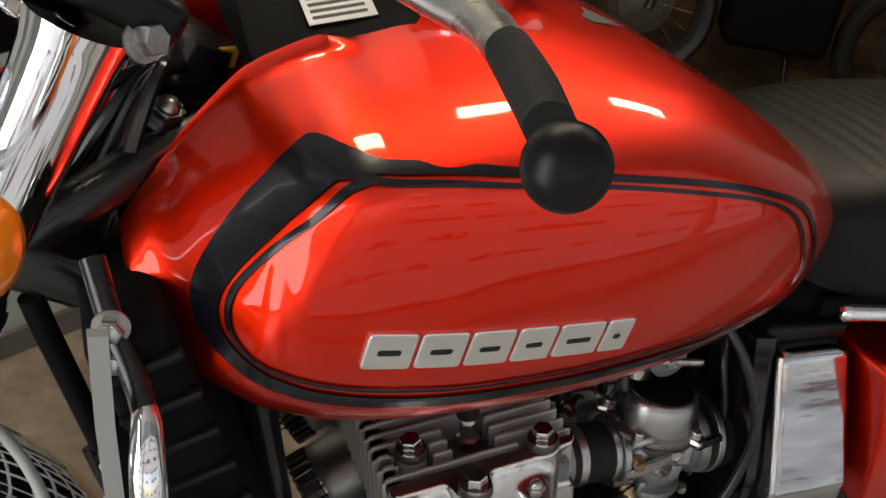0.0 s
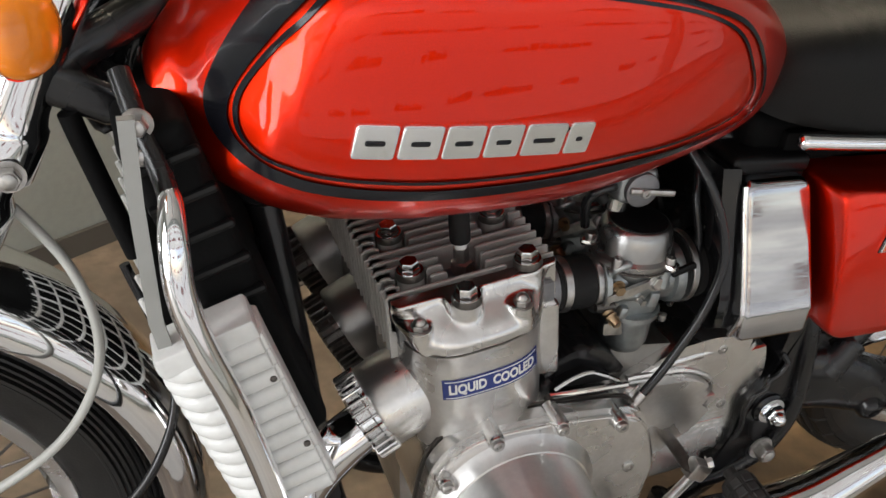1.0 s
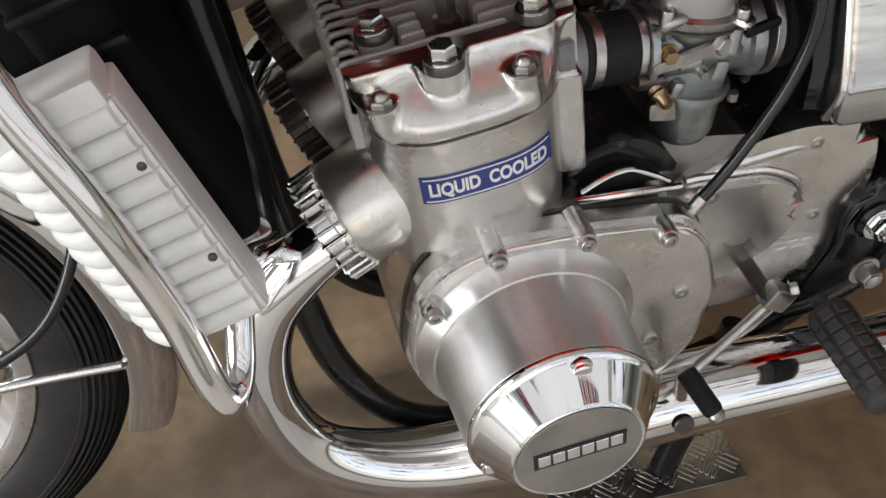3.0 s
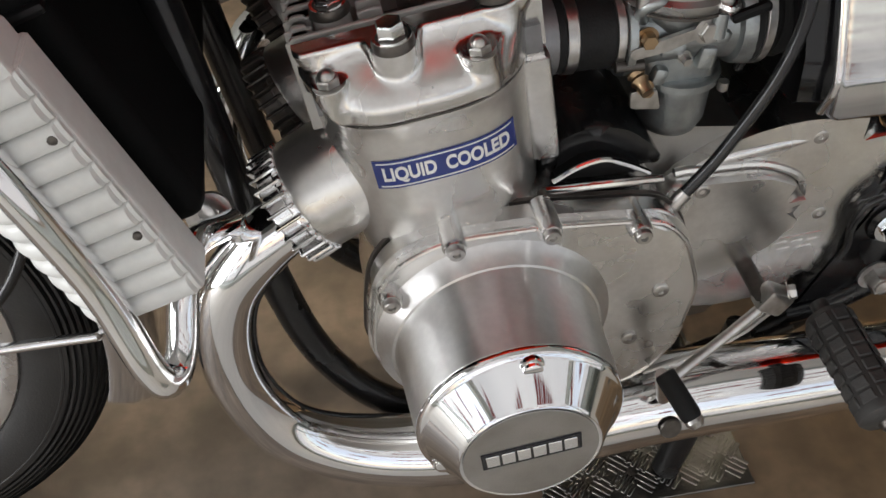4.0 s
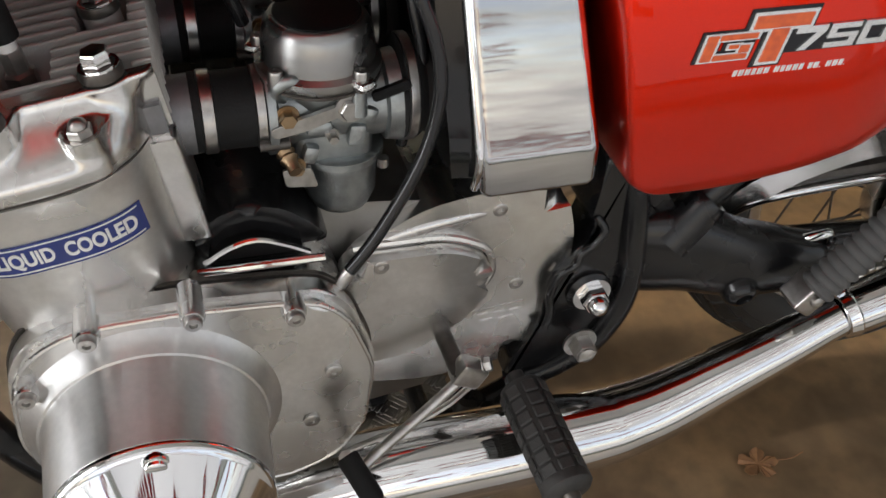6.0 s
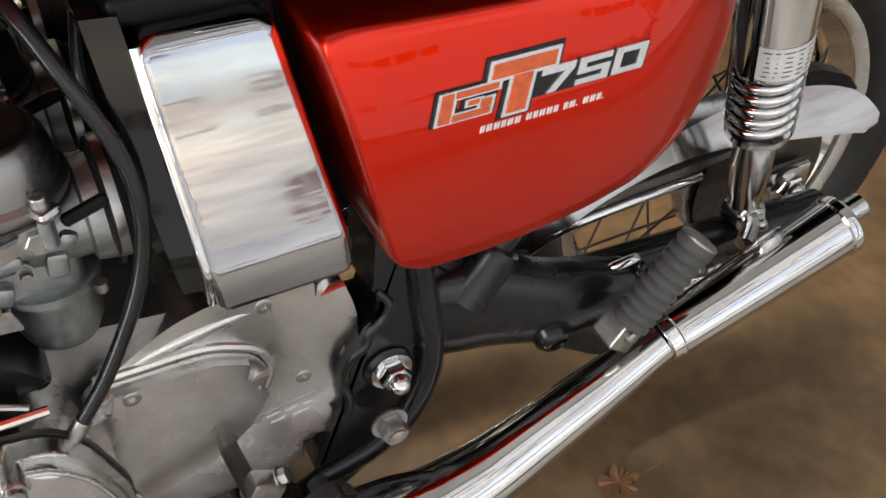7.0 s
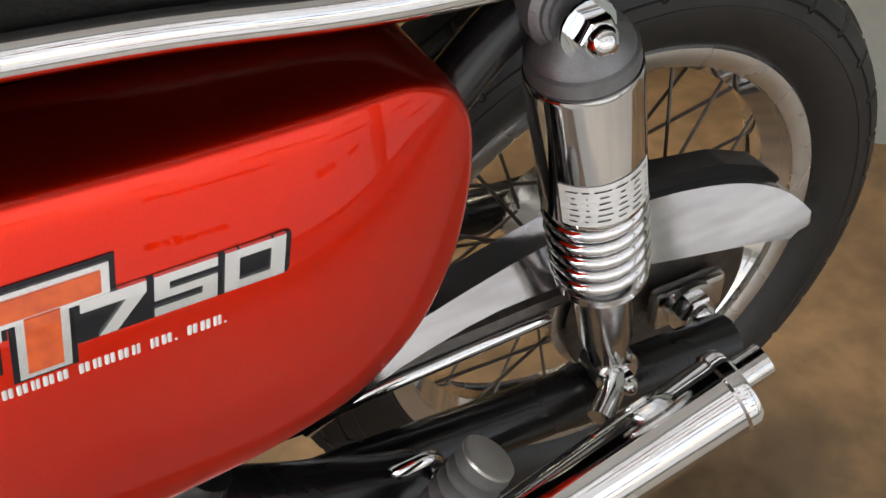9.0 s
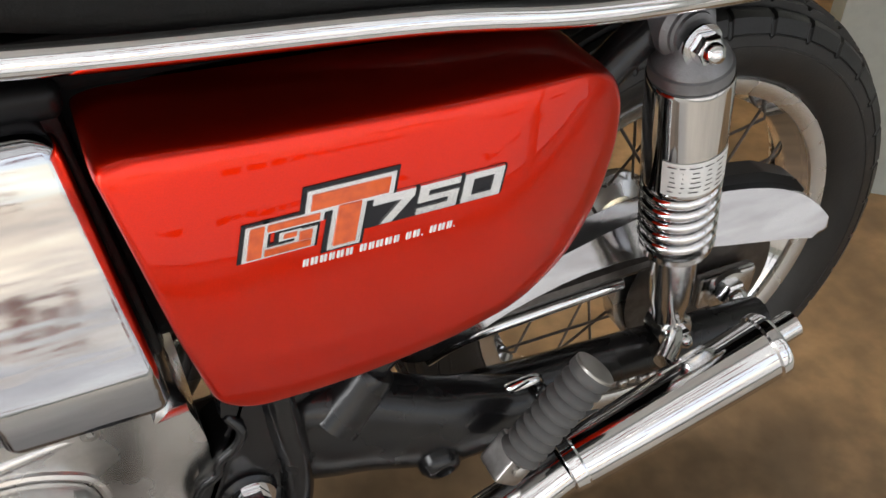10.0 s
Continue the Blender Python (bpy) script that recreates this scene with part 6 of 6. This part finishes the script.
SHOCK_TOP, SHOCK_LOW = Vector((-0.140, -0.148, 0.742)), Vector((-0.082, -0.125, 0.437))
AXIS = (SHOCK_LOW - SHOCK_TOP).normalized()
LENGTH = (SHOCK_LOW - SHOCK_TOP).length
SH = frame_to(SHOCK_TOP, AXIS)
shock = part("rear_shock", lathe([(0.029, 0.026), (0.0308, 0.027), (0.0315, 0.030), (0.0315, 0.121), (0.0308, 0.124), (0.029, 0.125), (0.027, 0.12)], SH, 48), CHROME, bike, "chrome rear shock absorber with an exposed spring")
EYE_AT = SHOCK_TOP + Vector((-0.003, 0.018, 0.006))
part("top_eye", join(lathe([(0.019, -0.024), (0.023, -0.022), (0.023, 0.014), (0.020, 0.017), (0.019, 0.0175), (0.0185, 0.020), (0.016, 0.0205), (0.0155, 0.023), (0.012, 0.0235)], frame_to(EYE_AT, (0, -1, 0)), 32), lathe([(0.014, -0.006), (0.018, 0.005), (0.026, 0.011), (0.0275, 0.016), (0.0295, 0.017), (0.030, 0.025), (0.027, 0.027)], SH, 32)), DARK_CAST, shock)
part("top_nut", hexagon_nut(SHOCK_TOP + Vector((-0.003, -0.012, 0.002)), (0, -1, 0), 0.0115, 0.012, 0.009), CHROME, shock)
coil = []
for k in range(5 * 24 + 13):
    a = radians(15 * k)
    coil.append(SH @ Vector((0.0275 * math.cos(a), 0.0275 * math.sin(a), 0.123 + 0.0128 * k / 24)))
part("spring", loft(tube_rings(coil, 0.0046, 10)), CHROME, shock, "chrome coil spring")
part("damper_tube", lathe([(0.014, 0.08), (0.014, 0.192), (0.030, 0.195), (0.030, 0.201), (0.020, 0.205), (0.019, 0.27), (0.016, 0.285), (0.014, LENGTH)], SH, 28), WORN_CHROME, shock)
part("lower_eye", lathe([(0.016, -0.014), (0.018, -0.012), (0.018, 0.012), (0.016, 0.014)], frame_to(SHOCK_LOW, (0, -1, 0)), 24), WORN_CHROME, shock)
part("lower_nut", hexagon_nut(SHOCK_LOW + Vector((0, -0.016, 0)), (0, -1, 0), 0.0095, 0.009, 0.008), CHROME, shock)


def wrapped(r, h, z, a0, a1, lift):
    """A sheet bent round the shock's cover."""
    rows = []
    for i in range(13):
        a = radians(a0 + (a1 - a0) * i / 12)
        rows.append([SH @ Vector(((r + lift) * math.cos(a), (r + lift) * math.sin(a), z + k * h)) for k in (0, 1)])
    return bridge(bmesh.new(), rows, closed=False)


def shock_angle(direction):
    v = SH.to_3x3().inverted() @ Vector(direction)
    return math.degrees(math.atan2(v.y, v.x))


SA = shock_angle((-0.08, -1, 0.0))
part("shock_label", wrapped(0.0315, 0.033, 0.086, SA - 46, SA + 60, 0.0005), WHITE_LABEL, shock, "white notice label with six lines of small print")
for k in range(6):
    for a, b in ((-40, -33), (-29, -14), (-10, 3), (7, 24), (29, 36), (40, 52)):
        part("print_line", wrapped(0.0315, 0.0009, 0.0897 + k * 0.0048, SA + a + (k * 7) % 4, SA + b - (k * 5) % 6, 0.001), PLASTIC, shock)

GUARD_LINE = [(-0.33, 0.455), (-0.29, 0.480), (-0.2, 0.505), (-0.1, 0.524), (-0.02, 0.528), (0.05, 0.518), (0.095, 0.500), (0.122, 0.477), (0.131, 0.460), (0.115, 0.453), (0.08, 0.460), (0.0, 0.474), (-0.07, 0.486), (-0.15, 0.488), (-0.23, 0.474), (-0.29, 0.455)]
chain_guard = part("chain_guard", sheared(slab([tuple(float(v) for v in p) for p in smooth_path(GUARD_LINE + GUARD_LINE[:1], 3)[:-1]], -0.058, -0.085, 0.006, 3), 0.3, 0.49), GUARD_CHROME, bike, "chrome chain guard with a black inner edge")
part("guard_edge", tube([(-0.30, -0.075, 0.43), (-0.27, -0.082, 0.45), (-0.2, -0.085, 0.458), (-0.11, -0.085, 0.462)], 0.006, 10), CHROME, chain_guard)
part("guard_shell", slab(rounded([(-0.055, 0.541), (-0.02, 0.542), (0.05, 0.530), (0.092, 0.512), (0.115, 0.490), (0.105, 0.486), (0.05, 0.510), (-0.02, 0.524), (-0.055, 0.524)], 0.004, 2), -0.045, -0.066, 0.003), PLASTIC, chain_guard)
part("rear_sprocket", lathe([(0.05, 0.0), (0.085, 0.001), (0.09, 0.003), (0.085, 0.006), (0.05, 0.007)], pose(0.02, -0.045, 0.39, 90, 0, 0), 48), DARK_STEEL, bike, "oily rear sprocket")
part("chain", join(tube([(-0.58, -0.08, 0.46), (0.0, -0.08, 0.478)], 0.008, 8, 1), tube([(-0.58, -0.08, 0.40), (0.0, -0.08, 0.302)], 0.008, 8, 1)), DARK_STEEL, bike)
part("axle_nut", hexagon_nut((0.036, -0.072, 0.392), (0, -1, 0), 0.017, 0.014, 0.012), CHROME, bike)
part("chain_adjuster", join(block(0.07, 0.016, 0.04, pose(0.038, -0.064, 0.392), 0.006, 2), lathe([(0.024, 0), (0.024, 0.006), (0.012, 0.008)], frame_to((0.036, -0.07, 0.392), (0, -1, 0)), 28)), WORN_CHROME, bike)

# ---- cables and hoses
part("clutch_cable", tube([(-0.70, -0.10, 0.82), (-0.672, -0.15, 0.77), (-0.648, -0.17, 0.70), (-0.655, -0.175, 0.635), (-0.69, -0.18, 0.565), (-0.725, -0.185, 0.52)], 0.0052, 12), BLACK_CABLE, bike, "black clutch cable entering the engine cover")
part("cable_ferrule", tube([(-0.715, -0.184, 0.532), (-0.735, -0.187, 0.508)], 0.0062, 12, 1), STEEL, bike)
part("cable_boss", lathe([(0.016, 0), (0.014, 0.022), (0.011, 0.024)], frame_to((-0.742, -0.19, 0.495), (0.4, 0.1, 0.8)), 20), ALLOY, bike)
part("speedometer_cable", tube([(-1.33, -0.10, 0.80), (-1.285, -0.13, 0.745), (-1.268, -0.15, 0.685), (-1.28, -0.15, 0.62), (-1.32, -0.15, 0.56), (-1.40, -0.14, 0.50), (-1.5, -0.12, 0.45)], 0.0045, 10), CABLE, bike, "pale grey speedometer cable")
part("brake_hose", tube([(-1.24, -0.10, 0.72), (-1.208, -0.12, 0.62), (-1.215, -0.14, 0.55), (-1.26, -0.15, 0.475), (-1.34, -0.15, 0.435), (-1.45, -0.13, 0.42)], 0.0048, 10), BLACK_CABLE, bike, "black front brake hose")
part("steering_stay", tube([(-1.271, -0.13, 0.882), (-1.262, -0.13, 0.85), (-1.231, -0.13, 0.749)], 0.0085, 12, 3), MATTE_BLACK, bike)
part("horn_unit", lathe([(0.01, -0.02), (0.023, -0.01), (0.026, 0.0), (0.02, 0.012), (0.002, 0.014)], frame_to((-1.122, -0.11, 0.80), (-0.3, -1, 0.2)), 28), PLASTIC, bike)
#@FLOOR THINGS

# ---- on the floor
plate = thing("checker_plate", "worn steel checker plate under the centre stand", "metal plate")
plate.matrix_world = pose(-0.645, 0.02, 0)
part("sheet", block(0.26, 0.34, 0.004, pose(-0.645, 0.02, 0.002), 0.001, 1), CHECKER, plate)
bar = block(0.027, 0.0046, 0.0018, Matrix.Identity(4), 0.0007, 1)
finish(bar)
bar_mesh = bpy.data.meshes.new("tread_bar")
bar.to_mesh(bar_mesh)
bar.free()
bar_mesh.materials.append(CHECKER)
for i in range(9):
    for j in range(11):
        for k in range(4):
            turn = 45 if (i + j) % 2 else -45
            ob = new("tread_bar", bar_mesh)
            c = pose(-0.645 - 0.114 + i * 0.0285, 0.02 - 0.1425 + j * 0.0285, 0.0045, 0, 0, turn) @ pose(0, (k - 1.5) * 0.0078, 0)
            ob.parent = plate
            ob.matrix_parent_inverse = plate.matrix_world.inverted()
            ob.matrix_world = c
leaf = thing("dry_leaf", "dry brown fallen leaf lying on the floor", "leaf")
lr = random.Random(3)
bm = bmesh.new()
pts = []
for k in range(40):
    a = 2 * math.pi * k / 40
    r = 0.024 * (0.55 + 0.45 * abs(math.cos(2.5 * a))) * lr.uniform(0.85, 1.1)
    pts.append((-0.15 + r * math.cos(a) * 1.25, -0.11 + r * math.sin(a), 0.003 + 0.006 * lr.random()))
mid = bm.verts.new((-0.15, -0.11, 0.004))
vs = [bm.verts.new(p) for p in pts]
for k in range(40):
    bm.faces.new((mid, vs[k], vs[(k + 1) % 40]))
blade = part("blade", bm, LEAF, leaf)
blade.modifiers.new("thickness", "SOLIDIFY").thickness = 0.0008
part("stalk", tube([(-0.125, -0.11, 0.004), (-0.10, -0.112, 0.004), (-0.08, -0.108, 0.006)], 0.0009, 6), LEAF, leaf)

# ---- a second motorcycle far back; the dark there is put into its colours
other = thing("parked_motorcycle", "motorcycle parked far back, its unlit look put into black colours", "motorcycle")
for x, y in ((1.02, 2.62), (1.95, 2.05)):
    m = pose(x, y, 0.31, 90, 0, -31)
    far_wheel = tagged(new("wheel"), "dark spoked wheel")
    far_wheel.parent = other
    part("tyre", lathe([(0.235, -0.03), (0.25, -0.045), (0.285, -0.05), (0.305, -0.03), (0.31, 0.0), (0.305, 0.03), (0.285, 0.05), (0.25, 0.045), (0.235, 0.03)], m, 48, caps=False), TYRE, far_wheel)
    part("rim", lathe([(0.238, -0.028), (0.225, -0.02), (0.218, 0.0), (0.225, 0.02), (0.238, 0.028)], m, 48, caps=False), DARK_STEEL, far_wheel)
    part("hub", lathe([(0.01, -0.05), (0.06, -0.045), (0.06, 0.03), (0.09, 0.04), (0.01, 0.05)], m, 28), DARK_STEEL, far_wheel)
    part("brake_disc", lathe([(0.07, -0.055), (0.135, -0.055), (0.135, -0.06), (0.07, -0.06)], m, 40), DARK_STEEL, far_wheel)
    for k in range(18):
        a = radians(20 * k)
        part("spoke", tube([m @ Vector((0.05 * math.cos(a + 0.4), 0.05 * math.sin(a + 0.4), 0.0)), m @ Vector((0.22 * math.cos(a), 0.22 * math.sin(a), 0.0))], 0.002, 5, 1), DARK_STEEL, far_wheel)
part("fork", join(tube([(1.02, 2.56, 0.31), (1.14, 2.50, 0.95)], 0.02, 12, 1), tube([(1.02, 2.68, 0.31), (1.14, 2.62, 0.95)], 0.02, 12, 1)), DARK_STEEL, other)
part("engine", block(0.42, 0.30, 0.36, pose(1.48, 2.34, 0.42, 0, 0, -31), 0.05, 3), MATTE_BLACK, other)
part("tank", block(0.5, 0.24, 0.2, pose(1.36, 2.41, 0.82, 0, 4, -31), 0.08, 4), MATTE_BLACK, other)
part("seat", block(0.62, 0.24, 0.1, pose(1.78, 2.15, 0.78, 0, 0, -31), 0.04, 3), VINYL, other)
part("stand", tube([(1.5, 2.25, 0.25), (1.47, 2.14, 0.012)], 0.012, 10, 1), FRAME, other)
